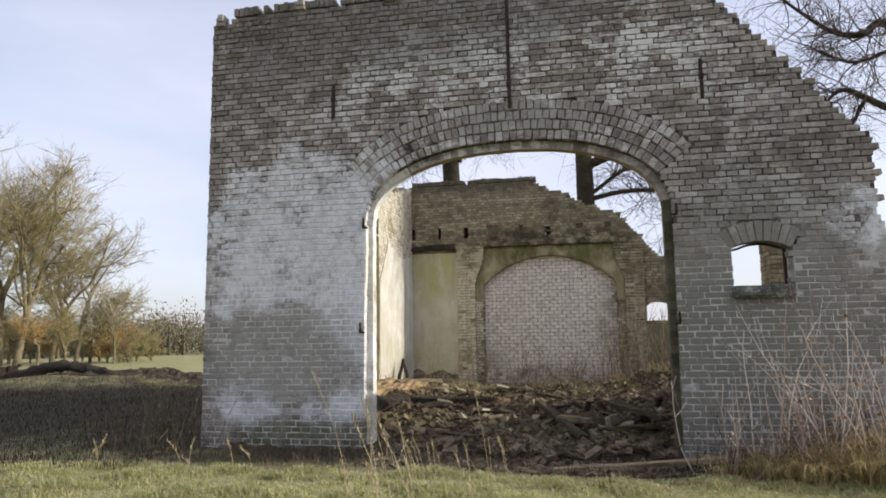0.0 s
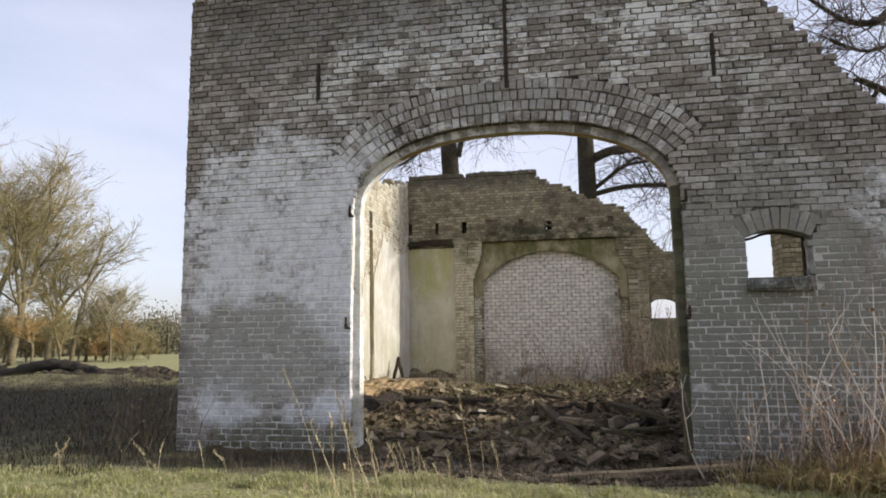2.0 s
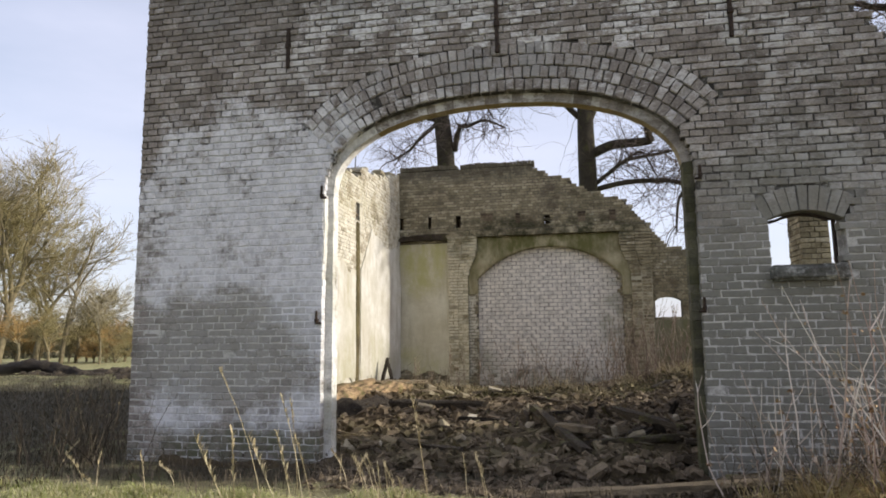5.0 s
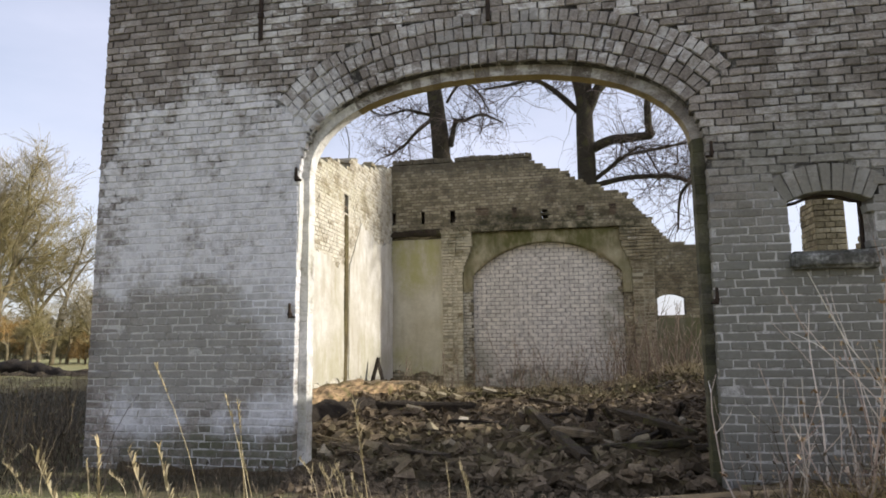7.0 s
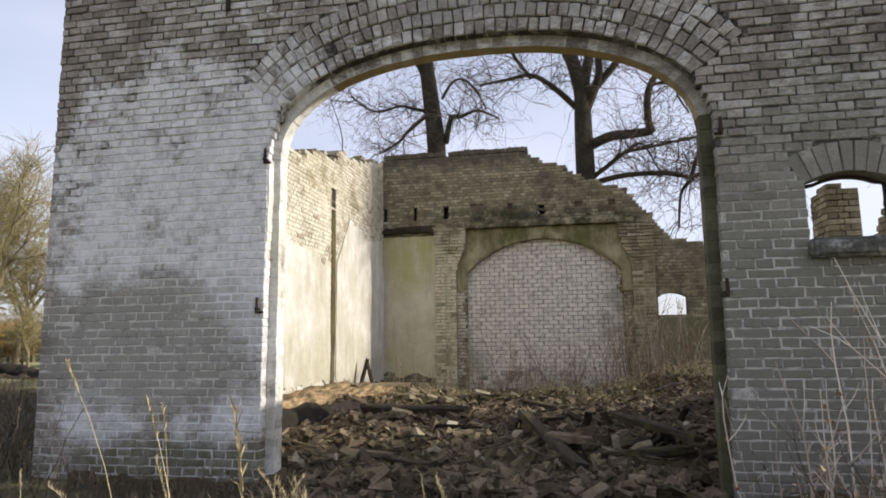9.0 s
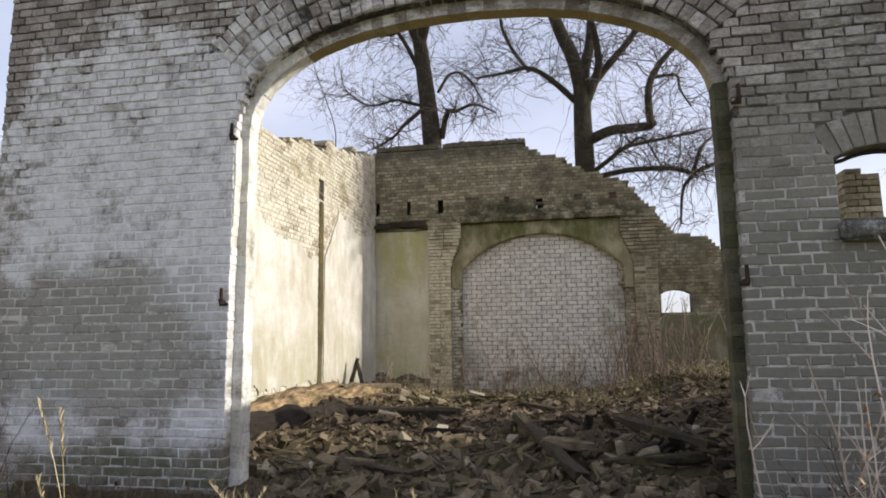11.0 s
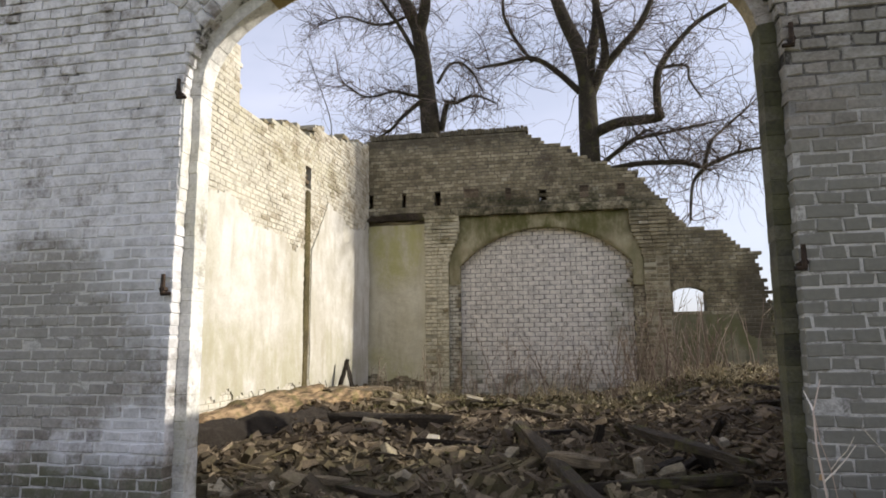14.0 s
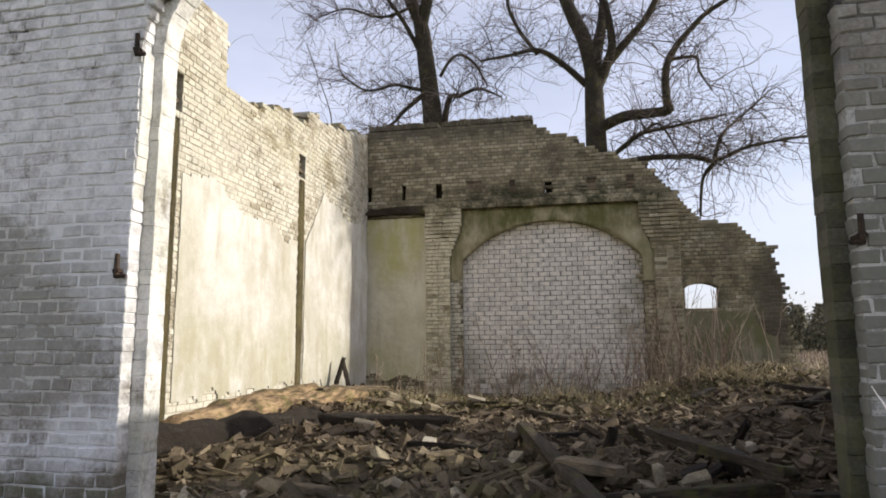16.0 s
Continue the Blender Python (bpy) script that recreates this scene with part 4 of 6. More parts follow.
# pilasters with corbels towards the arch
def pilaster(x0, x1, grow, mat):
    p, m = Pile(), Pile()
    z, i = 0.15, 0
    while z < 3.5:
        a, b = x0, x1
        g = max(0.0, min(1.0, (z - 2.66) / 0.55)) * 0.21
        g = round(g / 0.03) * 0.03
        a, b = (a, b + g) if grow > 0 else (a - g, b)
        m.add([back_world(u, v, -0.054) for u, v in ((a, z), (b, z), (b, z + COURSE), (a, z + COURSE))] + [back_world(u, v, 0.05) for u, v in ((a, z), (b, z), (b, z + COURSE), (a, z + COURSE))], BOX)
        n = 2 if i % 2 else 4
        for k in range(n):
            q0, q1 = a + (b - a) * k / n, a + (b - a) * (k + 1) / n - 0.008
            p.add([back_world(*c) for c in brick_verts([(q0, z), (q1, z), (q1, z + COURSE - JOINT), (q0, z + COURSE - JOINT)], -0.06 - 0.35 * g + R.gauss(0, 0.004), 0.0)], CHAMFER)
        z += COURSE
        i += 1
    ob = part("pilaster", p, mat, wall_back, "brick pilaster with stepped corbel")
    part("pilaster_mortar", m, M_MORTAR_PILASTER, ob)


pilaster(-0.42, 0.0, 1, M_PILASTER)
pilaster(3.33, 3.73, -1, M_BACK)
led = Pile()
u = -0.45
while u < 3.72:
    w = R.uniform(0.09, 0.22)
    led.add([back_world(*c) for c in brick_verts([(u, 3.51), (min(u + w, 3.74) - 0.008, 3.51), (min(u + w, 3.74) - 0.008, 3.575 + R.uniform(-0.008, 0.008)), (u, 3.575)], -0.13 + R.gauss(0, 0.012), 0.02)], CHAMFER)
    u += w
u = -0.4
while u < 3.7:
    w = R.uniform(0.09, 0.22)
    led.add([back_world(*c) for c in brick_verts([(u, 3.58), (min(u + w, 3.74) - 0.008, 3.58), (min(u + w, 3.74) - 0.008, 3.64 + R.uniform(-0.01, 0.01)), (u, 3.64)], -0.09 + R.gauss(0, 0.02), 0.02)], CHAMFER)
    u += w
part("ledge", led, M_BACK, wall_back, "dark mossy brick ledge")
window_2 = empty("window_2")
window_2.parent = wall_back
for k in range(8):
    q = [win_arc((k + e) / 8, BW0 - 0.01, BW1 + 0.01, BWS, BWR, g) for e, g in ((0.04, 0), (0.96, 0), (0.95, 0.11), (0.05, 0.11))]
    vp = Pile()
    vp.add([back_world(*c) for c in brick_verts(q, -0.006 + R.gauss(0, 0.003), 0.05, 0.004)], CHAMFER)
    part("brick", vp, M_BACK, window_2)
bm2 = Pile()
for k in range(10):
    q = [win_arc((k + e) / 10, BW0 - 0.02, BW1 + 0.02, BWS, BWR, g) for e, g in ((0, 0.003), (1, 0.003), (1, 0.125), (0, 0.125))]
    bm2.add([back_world(u, v, 0.008) for u, v in q] + [back_world(u, v, 0.29) for u, v in q], BOX)
part("lintel_mortar", bm2, M_MORTAR_BACK, window_2)

lintel = timber("lintel_beam", (-1.52, BY - 0.03, 3.53), (-0.42, BY - 0.05, 3.53), 0.14, 0.13, M_WOOD_BROWN, "brown rotten timber lintel in the back wall", wear=0.012)

# ---------- left wall ----------
LX = -1.5


def left_world(u, v, d):
    return (LX - d, u, v)


left_poly = [(0.24, 0.1), (0.24, 4.74), (3.36, 4.70), (3.38, 4.02), (4.2, 4.0), (4.25, 4.1), (4.95, 4.3), (5.02, 4.32), (5.05, 4.26), (5.5, 4.3), (5.55, 4.5), (5.85, 4.56),
             (6.0, 4.5), (6.7, 4.62), (7.8, 4.86), (8.2, 4.98), (8.2, 0.1)]
SLOTS = ((2.38, 2.55, 0.1, 3.36), (2.38, 2.57, 3.46, 3.8), (5.27, 5.46, 0.1, 3.46), (5.26, 5.46, 3.52, 3.82))


def left_spans(v):
    return minus(scan(left_poly, v), [(a, b) for a, b, z0, z1 in SLOTS if z0 < v < z1])


wall_left = empty("wall_left")
tagged(wall_left, "sunlit yellow brick side wall with flaking limewashed plaster", "wall", kind="structure")
lb, lc = lay_bricks(0.1, 5.0, left_spans, left_world, 0.36, rag=lambda u, v: v > 3.9 and 3.2 < u < 8.0, depth=lambda u, v: 0.006 * noise.noise((u, v, 19)),
                    single=lambda u, v: 2.6 < u < 5.2 and 3.0 < v < 3.95, single_mat=M_LEFT, owner=wall_left)
part("brickwork", lb, M_LEFT, wall_left, "limewashed yellow bricks", kind="stuff")
part("mortar", lc, M_MORTAR_LEFT, wall_left)


def left_plaster(u, v):
    for a, b, z0, z1 in SLOTS:
        if a - 0.03 < u < b + 0.03 and v < z1 + 0.03:
            return False
    top = 2.86 + 0.25 * noise.noise((u * 0.9, 3, 3)) + 0.1 * noise.noise((u * 4, v * 4, 3)) - 0.3 * sst(3.0, 5.2, u) + 0.75 * sst(5.4, 6.2, u)
    low = 0.72 + 0.12 * noise.noise((u * 1.7, 9, 3)) + 0.12 * noise.noise((u * 6, v * 6, 5)) - 0.5 * sst(6, 7, u)
    return low < v < top


part("plaster", plaster(left_plaster, 0.3, 8.12, 0.2, 3.8, left_world, 0.03, 0.013, lambda u, v: 0.035 * sst(7.3, 8.0, u) * (0.5 + noise.noise((v * 1.1, u, 0))) + 0.014 * max(-0.1, noise.noise((u * 1.3, v * 1.3, 2)))),
     M_PLASTER_LEFT, wall_left, "flaking limewashed plaster")
for a, b, z0, z1 in (SLOTS[0], SLOTS[2]):
    ob = timber("wall_post", (LX - 0.074, (a + b) / 2, 0.25), (LX - 0.074, (a + b) / 2, z1 - 0.02), 0.16, b - a - 0.015, M_WOOD_POST, "weathered timber post set in the wall", turn=0, wear=0.004)
    tagged(ob, category="post")
for a, b, z0, z1 in (SLOTS[1], SLOTS[3]):
    sp = Pile()
    for k in range(3):
        zz = z0 + 0.03 + k * 0.1
        sp.add([left_world(*c) for c in brick_verts([(a + 0.02, zz), (b - 0.03, zz), (b - 0.02, zz + 0.06), (a + 0.03, zz + 0.06)], 0.02 + 0.03 * k, 0.2, 0.01, 0.008)], CHAMFER)
    part("socket_bricks", sp, M_RUBBLE, wall_left, "broken bricks in the beam socket")

for cu, cz, n in ((4.35, 4.02, 9), (4.75, 4.2, 6), (5.65, 4.45, 7), (7.2, 4.72, 5), (7.9, 4.9, 6)):
    lp = Pile()
    for k in range(n):
        u, z = cu + R.gauss(0, 0.14), cz + R.uniform(-0.05, 0.035)
        w = R.choice((0.05, 0.1))
        lp.add([left_world(*c) for c in brick_verts([(u - w, z), (u + w, z), (u + w, z + 0.055), (u - w, z + 0.055)], R.uniform(0.0, 0.06), 0.22, 0.01, 0.012)], CHAMFER)
    part("crest_bricks", lp, M_BACK, wall_left, "dark loose bricks on the broken crest", kind="stuff")

# ---------- right wall, mostly fallen ----------
RX = 4.88


def right_world(u, v, d):
    return (RX + d, u, v)


right_poly = [(0.27, 0.1), (0.27, 3.26), (0.88, 3.24), (0.98, 2.7), (1.3, 2.6), (1.5, 2.44), (1.75, 2.3), (1.78, 1.9), (2.82, 1.8), (2.84, 2.84), (3.29, 2.84), (3.31, 1.5), (4.0, 1.1), (4.6, 0.8), (5.0, 0.7), (5.6, 0.62), (5.7, 0.1)]
wall_right = empty("wall_right")
tagged(wall_right, "collapsed brick side wall with one standing pier", "wall", kind="structure")
qb, qc = lay_bricks(0.1, 2.9, lambda v: scan(right_poly, v), right_world, 0.32, rag=lambda u, v: u > 0.4 and not 2.7 < u < 3.4)
part("brickwork", qb, M_BACK, wall_right, "yellow-grey bricks", kind="stuff")
part("mortar", qc, M_MORTAR_BACK, wall_right)
# the pier's cheek seen through the window
pk = Pile()
for i in range(43):
    z = 0.1 + i * COURSE
    n = 2 if i % 2 else 3
    for k in range(n):
        u0, u1 = RX + 0.32 * k / n + 0.004, RX + 0.32 * (k + 1) / n - 0.005
        pk.add([(u, 2.83 + d, v) for u, v, d in brick_verts([(u0, z), (u1, z), (u1, z + 0.054), (u0, z + 0.054)], R.gauss(-0.006, 0.003), 0.1)], CHAMFER)
pk.add([(u, 2.85 + d, v) for u, v, d in brick_verts([(RX + 0.03, 2.855), (RX + 0.17, 2.855), (RX + 0.17, 2.91), (RX + 0.03, 2.91)], 0.0, 0.3, 0.008, 0.006)], CHAMFER)
part("pier_face", pk, M_BACK, wall_right, "yellow-grey bricks of the standing pier")


# ---------- rubble inside ----------
def rubble_z(x, y):
    z = 0.33 + 0.12 * sst(0, 3.5, y) + 0.16 * sst(2.2, 4.2, x) * sst(0.5, 4.5, y) + 0.14 * sst(0.0, -1.4, x) * sst(1.0, 4.5, y)
    z += 0.26 * sst(2.7, 4.3, x) * sst(3.6, 5.8, y) * sst(5.35, 5.0, x)
    z -= 0.1 * sst(6.2, 8.0, y) * sst(2.8, 1.2, x)
    return z + 0.07 * noise.noise((x * 1.7, y * 1.7, 4)) + 0.04 * noise.noise((x * 5, y * 5, 4)) + 0.02 * noise.noise((x * 13, y * 13, 4))


rp = Pile()
nx_, ny_ = 112, 136
rp.v = [(-1.55 + 6.9 * i / nx_, -0.12 + 8.3 * j / ny_, rubble_z(-1.55 + 6.9 * i / nx_, -0.12 + 8.3 * j / ny_) - (0.25 if j == 0 else 0)) for j in range(ny_ + 1) for i in range(nx_ + 1)]
rp.f = [(j * (nx_ + 1) + i, j * (nx_ + 1) + i + 1, (j + 1) * (nx_ + 1) + i + 1, (j + 1) * (nx_ + 1) + i) for j in range(ny_) for i in range(nx_)]
part("rubble_earth", rp, M_EARTH, None, "dark earth heap under the rubble inside the ruin", normals=False, smooth=True, kind="structure")


def chunk(p, c, size, spin, wear=0.12):
    """An irregular broken lump: a box with shifted corners."""
    m = Matrix.Translation(c) @ Euler(spin).to_matrix().to_4x4()
    sx, sy, sz = (s / 2 for s in size)
    v = []
    for x, y, z in ((-1, -1, -1), (1, -1, -1), (1, 1, -1), (-1, 1, -1), (-1, -1, 1), (1, -1, 1), (1, 1, 1), (-1, 1, 1)):
        v.append(tuple(m @ Vector((x * sx * R.uniform(1 - wear * 3, 1), y * sy * R.uniform(1 - wear * 3, 1), z * sz * R.uniform(1 - wear * 3, 1)))))
    p.add(v, [(3, 2, 1, 0), (4, 5, 6, 7), (0, 1, 5, 4), (1, 2, 6, 5), (2, 3, 7, 6), (3, 0, 4, 7)])


rub = Pile()
for k in range(12000):
    x, y = R.uniform(-1.4, 4.7), -0.1 + 7.6 * R.random() ** 1.5
    if y < 0.3 and not 0.1 < x < 3.1:
        continue
    if noise.noise((x * 2.2, y * 2.2, 9)) < -0.15 and R.random() < 0.7:
        continue
    s = R.uniform(0.1, 0.19) if k < 260 else R.uniform(0.014, 0.05) if R.random() < 0.62 else R.uniform(0.05, 0.105)
    sink = 0.35 * s if k < 260 else 0.01
    chunk(rub, Vector((x, y, rubble_z(x, y) - sink + R.uniform(-0.01, 0.04))), (s * R.uniform(0.9, 2.4), s, s * R.uniform(0.3, 0.9)), (R.gauss(0, 0.5), R.gauss(0, 0.5), R.uniform(0, 6.3)), 0.17)
for _ in range(1500):
    x, y, a, L = R.uniform(-1.3, 4.6), 0.2 + 6.5 * R.random() ** 1.3, R.uniform(0, 6.3), R.uniform(0.06, 0.3)
    z = rubble_z(x, y) + R.uniform(0.0, 0.05)
    chunk(rub, Vector((x, y, z)), (L, R.uniform(0.008, 0.03), R.uniform(0.006, 0.02)), (R.gauss(0, 0.3), R.gauss(0, 0.3), a), 0.1)
for _ in range(1500):
    x, y = R.uniform(0.1, 5.0), R.gauss(-0.42, 0.2)
    if y > -0.02 and not 0.15 < x < 3.05:
        continue
    s = R.uniform(0.012, 0.06)
    chunk(rub, Vector((x, y, ground_z(x, y) + 0.01)), (s * R.uniform(1, 3.5), s, s * R.uniform(0.4, 0.9)), (R.gauss(0, 0.4), R.gauss(0, 0.4), R.uniform(0, 6.3)), 0.17)
part("rubble", rub, M_RUBBLE, None, "broken dark bricks and debris covering the floor", kind="stuff")
leafy = Pile()
for _ in range(2400):
    x, y = R.uniform(-1.4, 4.7), 0.0 + 7.9 * R.random()
    if y < 0.3 and not 0.1 < x < 3.1:
        continue
    c, s = Vector((x, y, rubble_z(x, y) + R.uniform(0.02, 0.06))), R.uniform(0.01, 0.032)
    e = Euler((R.gauss(0, 0.6), R.gauss(0, 0.6), R.uniform(0, 6.3))).to_matrix()
    leafy.add([tuple(c + e @ Vector(q)) for q in ((-s, -s * 0.4, 0), (s, -s * 0.3, s * 0.3), (s * 0.8, s * 0.4, 0), (-s * 0.7, s * 0.5, s * 0.25))], [(0, 1, 2, 3)])
for _ in range(900):
    x, y = R.uniform(2.3, 4.75), R.gauss(5.6, 0.7)
    c, s = Vector((x, y, rubble_z(x, y) + R.uniform(0.02, 0.06))), R.uniform(0.012, 0.034)
    e = Euler((R.gauss(0.5, 0.6), R.gauss(0, 0.6), R.uniform(0, 6.3))).to_matrix()
    leafy.add([tuple(c + e @ Vector(q)) for q in ((-s, -s * 0.4, 0), (s, -s * 0.3, s * 0.3), (s * 0.8, s * 0.4, 0), (-s * 0.7, s * 0.5, s * 0.25))], [(0, 1, 2, 3)])
part("leaf_litter", leafy, M_LEAF, None, "dead leaves and wood chips scattered on the rubble", normals=False, kind="stuff")


def loose_brick(x, y, spin, mat, label, s=1.0, lift=0.03):
    bm = bmesh.new()
    bmesh.ops.create_cube(bm, size=1, matrix=Matrix.Diagonal((0.2 * s, 0.1 * s, 0.055 * s, 1)))
    bmesh.ops.bevel(bm, geom=bm.edges[:], offset=0.007, segments=1, affect="EDGES")
    for v in bm.verts:
        v.co += Vector([R.gauss(0, 0.003) for _ in range(3)])
    if R.random() < 0.5:
        for v in bm.verts:
            if v.co.x > 0.04:
                v.co.x *= R.uniform(0.55, 0.95)
    ob = part("loose_brick", bm, mat)
    ob.matrix_basis = Matrix.Translation((x, y, rubble_z(x, y) + lift)) @ Euler(spin).to_matrix().to_4x4()
    return tagged(ob, label, "brick", "loose bricks in the rubble")


loose_brick(0.77, 1.72, (0.9, 0.5, 1.2), M_PALE_BRICK, "pale yellow loose brick tilted on the rubble", 1.0, 0.06)
loose_brick(2.56, 1.15, (0.3, 1.4, 0.4), M_PALE_BRICK, "pale yellow brick standing upright in the rubble", 0.9, 0.07)
loose_brick(2.78, 1.35, (0.2, -0.25, 0.15), M_PALE_BRICK, "pale yellow brick lying in the rubble", 1.1, 0.06)
loose_brick(1.5, 0.75, (0.5, 0.9, 0.7), M_PALE_BRICK, "pale yellow brick lying in the rubble", 0.7, 0.04)
for x, y, a in ((0.15, 5.2, 0.4), (-0.25, 5.5, 1.1), (0.9, 5.1, 0.2), (1.3, 5.4, 2.0), (0.5, 4.6, 0.9), (-0.1, 4.7, 2.4), (1.9, 5.0, 0.6)):
    loose_brick(x, y, (0.3, 0.25, a), M_PALE_BRICK, "pale yellow loose brick in the sunlit rubble", 1.05, 0.06)
loose_brick(0.05, 0.45, (0.1, 0.1, 0.2), M_PALE_BRICK, "pale yellow brick lying by the door jamb", 1.2, 0.04)
for _ in range(70):
    x, y = R.uniform(-0.9, 4.3), 0.35 + 4.5 * R.random() ** 1.3
    pale = R.random() < 0.22
    loose_brick(x, y, (R.gauss(0, 0.5), R.gauss(0, 0.5), R.uniform(0, 6)), M_PALE_BRICK if pale else M_RUBBLE,
                "pale loose brick lying in the rubble" if pale else "dirty dark loose brick lying in the rubble", R.uniform(0.6, 1.05), 0.03)

# logs and timbers
def log_thing(name, pts, r0, r1, mat, label, rough=0.35):
    p = Pile()
    line = smooth_line([Vector(q) for q in pts], 12)
    tube(p, line, r0, r1, 20)
    for i, v in enumerate(p.v):
        w = Vector((noise.noise(v * 4), noise.noise(v * 4 + Vector((5, 0, 0))), noise.noise(v * 5))) * rough
        w += Vector((noise.noise(v * 13), noise.noise(v * 13 + Vector((0, 7, 0))), noise.noise(v * 15))) * rough * 0.5
        p.v[i] = v + w * r0
    return tagged(part(name, p, mat, smooth=True), label, "log")


log_thing("fallen_log", ((-1.15, 2.1, 0.5), (-1.08, 3.0, 0.56), (-0.88, 4.2, 0.57), (-0.62, 5.3, 0.6)), 0.15, 0.11, M_LOG, "rotten orange-brown fallen log along the side wall", 0.32)
log_thing("fallen_log", ((-1.36, 2.7, 0.52), (-1.27, 3.7, 0.64), (-1.12, 5.0, 0.68)), 0.09, 0.08, M_LOG, "mossy rotten log wedged against the side wall", 0.35)
# added dark log stands in for the dark hollow under the rotten one
log_thing("fallen_log", ((-1.2, 1.2, 0.40), (-0.85, 2.0, 0.46), (-0.62, 2.9, 0.46), (-0.4, 3.5, 0.45)), 0.17, 0.12, M_WOOD_DARK, "dark log put in for the hollow under the rotten log", 0.5)
timber("beam", (-0.3, 3.25, 0.50), (0.98, 3.22, 0.49), 0.15, 0.14, M_WOOD_DARK, "charred dark beam lying in the rubble", wear=0.009)
timber("plank", (0.985, 3.2, 0.40), (1.0, 3.2, 0.56), 0.05, 0.13, M_WOOD_PALE, "short pale board end standing by the beam", wear=0.004)
timber("plank", (1.68, 2.45, 0.58), (2.28, 0.42, 0.40), 0.10, 0.06, M_WOOD_BROWN, "mossy brown plank slanting over the rubble")
timber("plank", (2.05, 0.75, 0.40), (3.12, 0.95, 0.46), 0.09, 0.06, M_WOOD_BROWN, "split brown beam lying behind the doorway")
timber("plank", (2.0, 1.35, 0.5), (2.35, 1.1, 0.49), 0.12, 0.06, M_WOOD_PALE, "short split piece of pale wood")
timber("plank", (2.6, 1.9, 0.62), (3.15, 0.8, 0.56), 0.09, 0.05, M_WOOD_BROWN, "brown plank lying in the rubble")
timber("plank", (1.95, -0.62, 0.26), (3.55, -0.35, 0.34), 0.09, 0.035, M_WOOD_PALE, "pale weathered board lying before the doorway")
timber("beam", (3.3, -0.3, 0.31), (4.0, -0.32, 0.33), 0.13, 0.1, M_WOOD_BROWN, "mossy timber lying at the wall's foot")
for _ in range(26):
    x, y, a, L = R.uniform(0.0, 4.2), R.uniform(0.6, 5.5), R.uniform(-0.9, 0.9), R.uniform(0.2, 0.6)
    dx, dy = L * math.cos(a), L * math.sin(a)
    if x + dx > 4.6:
        continue
    timber("plank", (x, y, rubble_z(x, y) + 0.05), (x + dx, y + dy, rubble_z(x + dx, y + dy) + 0.07), R.uniform(0.03, 0.1), R.uniform(0.02, 0.05),
           R.choice((M_WOOD_BROWN, M_WOOD_DARK, M_WOOD_BROWN, M_WOOD_PALE)), "broken piece of wood lying in the rubble", wear=0.004, segs=3)
for x, y, dx, dz in ((2.85, 1.95, 0.1, 0.2), (3.05, 1.5, -0.08, 0.18), (2.3, 2.3, 0.06, 0.17), (3.2, 2.4, 0.1, 0.2), (2.6, 2.6, -0.1, 0.15)):
    timber("plank", (x, y, rubble_z(x, y) - 0.02), (x + dx, y - 0.05, rubble_z(x, y) + dz), R.uniform(0.08, 0.13), 0.035, R.choice((M_WOOD_BROWN, M_WOOD_DARK)), "broken dark board sticking out of the rubble", segs=3)
timber("plank", (-0.95, 4.9, 0.70), (-0.38, 5.5, 0.66), 0.22, 0.04, M_WOOD_PALE, "pale split board on the log's end", wear=0.012)
timber("plank", (-0.45, 5.1, 0.56), (0.1, 5.35, 0.50), 0.12, 0.03, M_WOOD_PALE, "pale broken board in the sunlit rubble", wear=0.008)
# leaning sticks in the corner
for a, b in (((-1.37, 6.28, 0.5), (-1.29, 6.5, 1.02)), ((-1.14, 6.4, 0.5), (-1.3, 6.5, 1.0))):
    timber("leaning_stick", a, b, 0.05, 0.04, M_WOOD_DARK, "dark stick leaning against the side wall", cat="stick")

# ---------- plants ----------
def blade(p, c, h, w, lean, az):
    d = Vector((math.cos(az), math.sin(az), 0))
    s = Vector((-d.y, d.x, 0)) * w
    m, t = c + d * (lean * 0.35 * h) + Vector((0, 0, h * 0.6)), c + d * (lean * h) + Vector((0, 0, h * (1 - 0.35 * lean)))
    p.add([c - s, c + s, m + s * 0.7, m - s * 0.7, t], [(0, 1, 2, 3), (3, 2, 4)])


grass = Pile()
for _ in range(120000):
    x, y = R.gauss(1.2, 3.6), -0.8 - abs(R.gauss(0, 1.5))
    tuft = noise.noise((x * 2.2, y * 2.2, 0)) + 0.5 * noise.noise((x * 6, y * 6, 2))
    edge = -1.1 + 0.22 * noise.noise((x * 1.3, 0, 4)) + 0.1 * noise.noise((x * 5, 0, 4))
    if y > edge or R.random() > 0.75 + tuft:
        continue
    h = R.uniform(0.02, 0.075) * (1 + 0.9 * tuft)
    blade(grass, Vector((x, y, ground_z(x, y) - 0.005 + 0.025 * max(0, tuft))), max(0.015, h), R.uniform(0.002, 0.0048), R.uniform(0.5, 1.8), R.uniform(0, 6.3))
part("grass", grass, M_GRASS, None, "short winter grass with dead yellow blades", normals=False, kind="stuff")
rough = Pile()
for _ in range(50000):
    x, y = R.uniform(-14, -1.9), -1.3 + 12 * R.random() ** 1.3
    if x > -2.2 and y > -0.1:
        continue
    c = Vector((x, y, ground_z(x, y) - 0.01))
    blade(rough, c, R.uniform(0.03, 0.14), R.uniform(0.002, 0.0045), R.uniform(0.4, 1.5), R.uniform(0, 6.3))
part("rough_grass", rough, M_BANKGRASS, None, "rough tussocky grass beside the ruin, shadow put into its tones", normals=False, kind="stuff")
reeds = Pile()
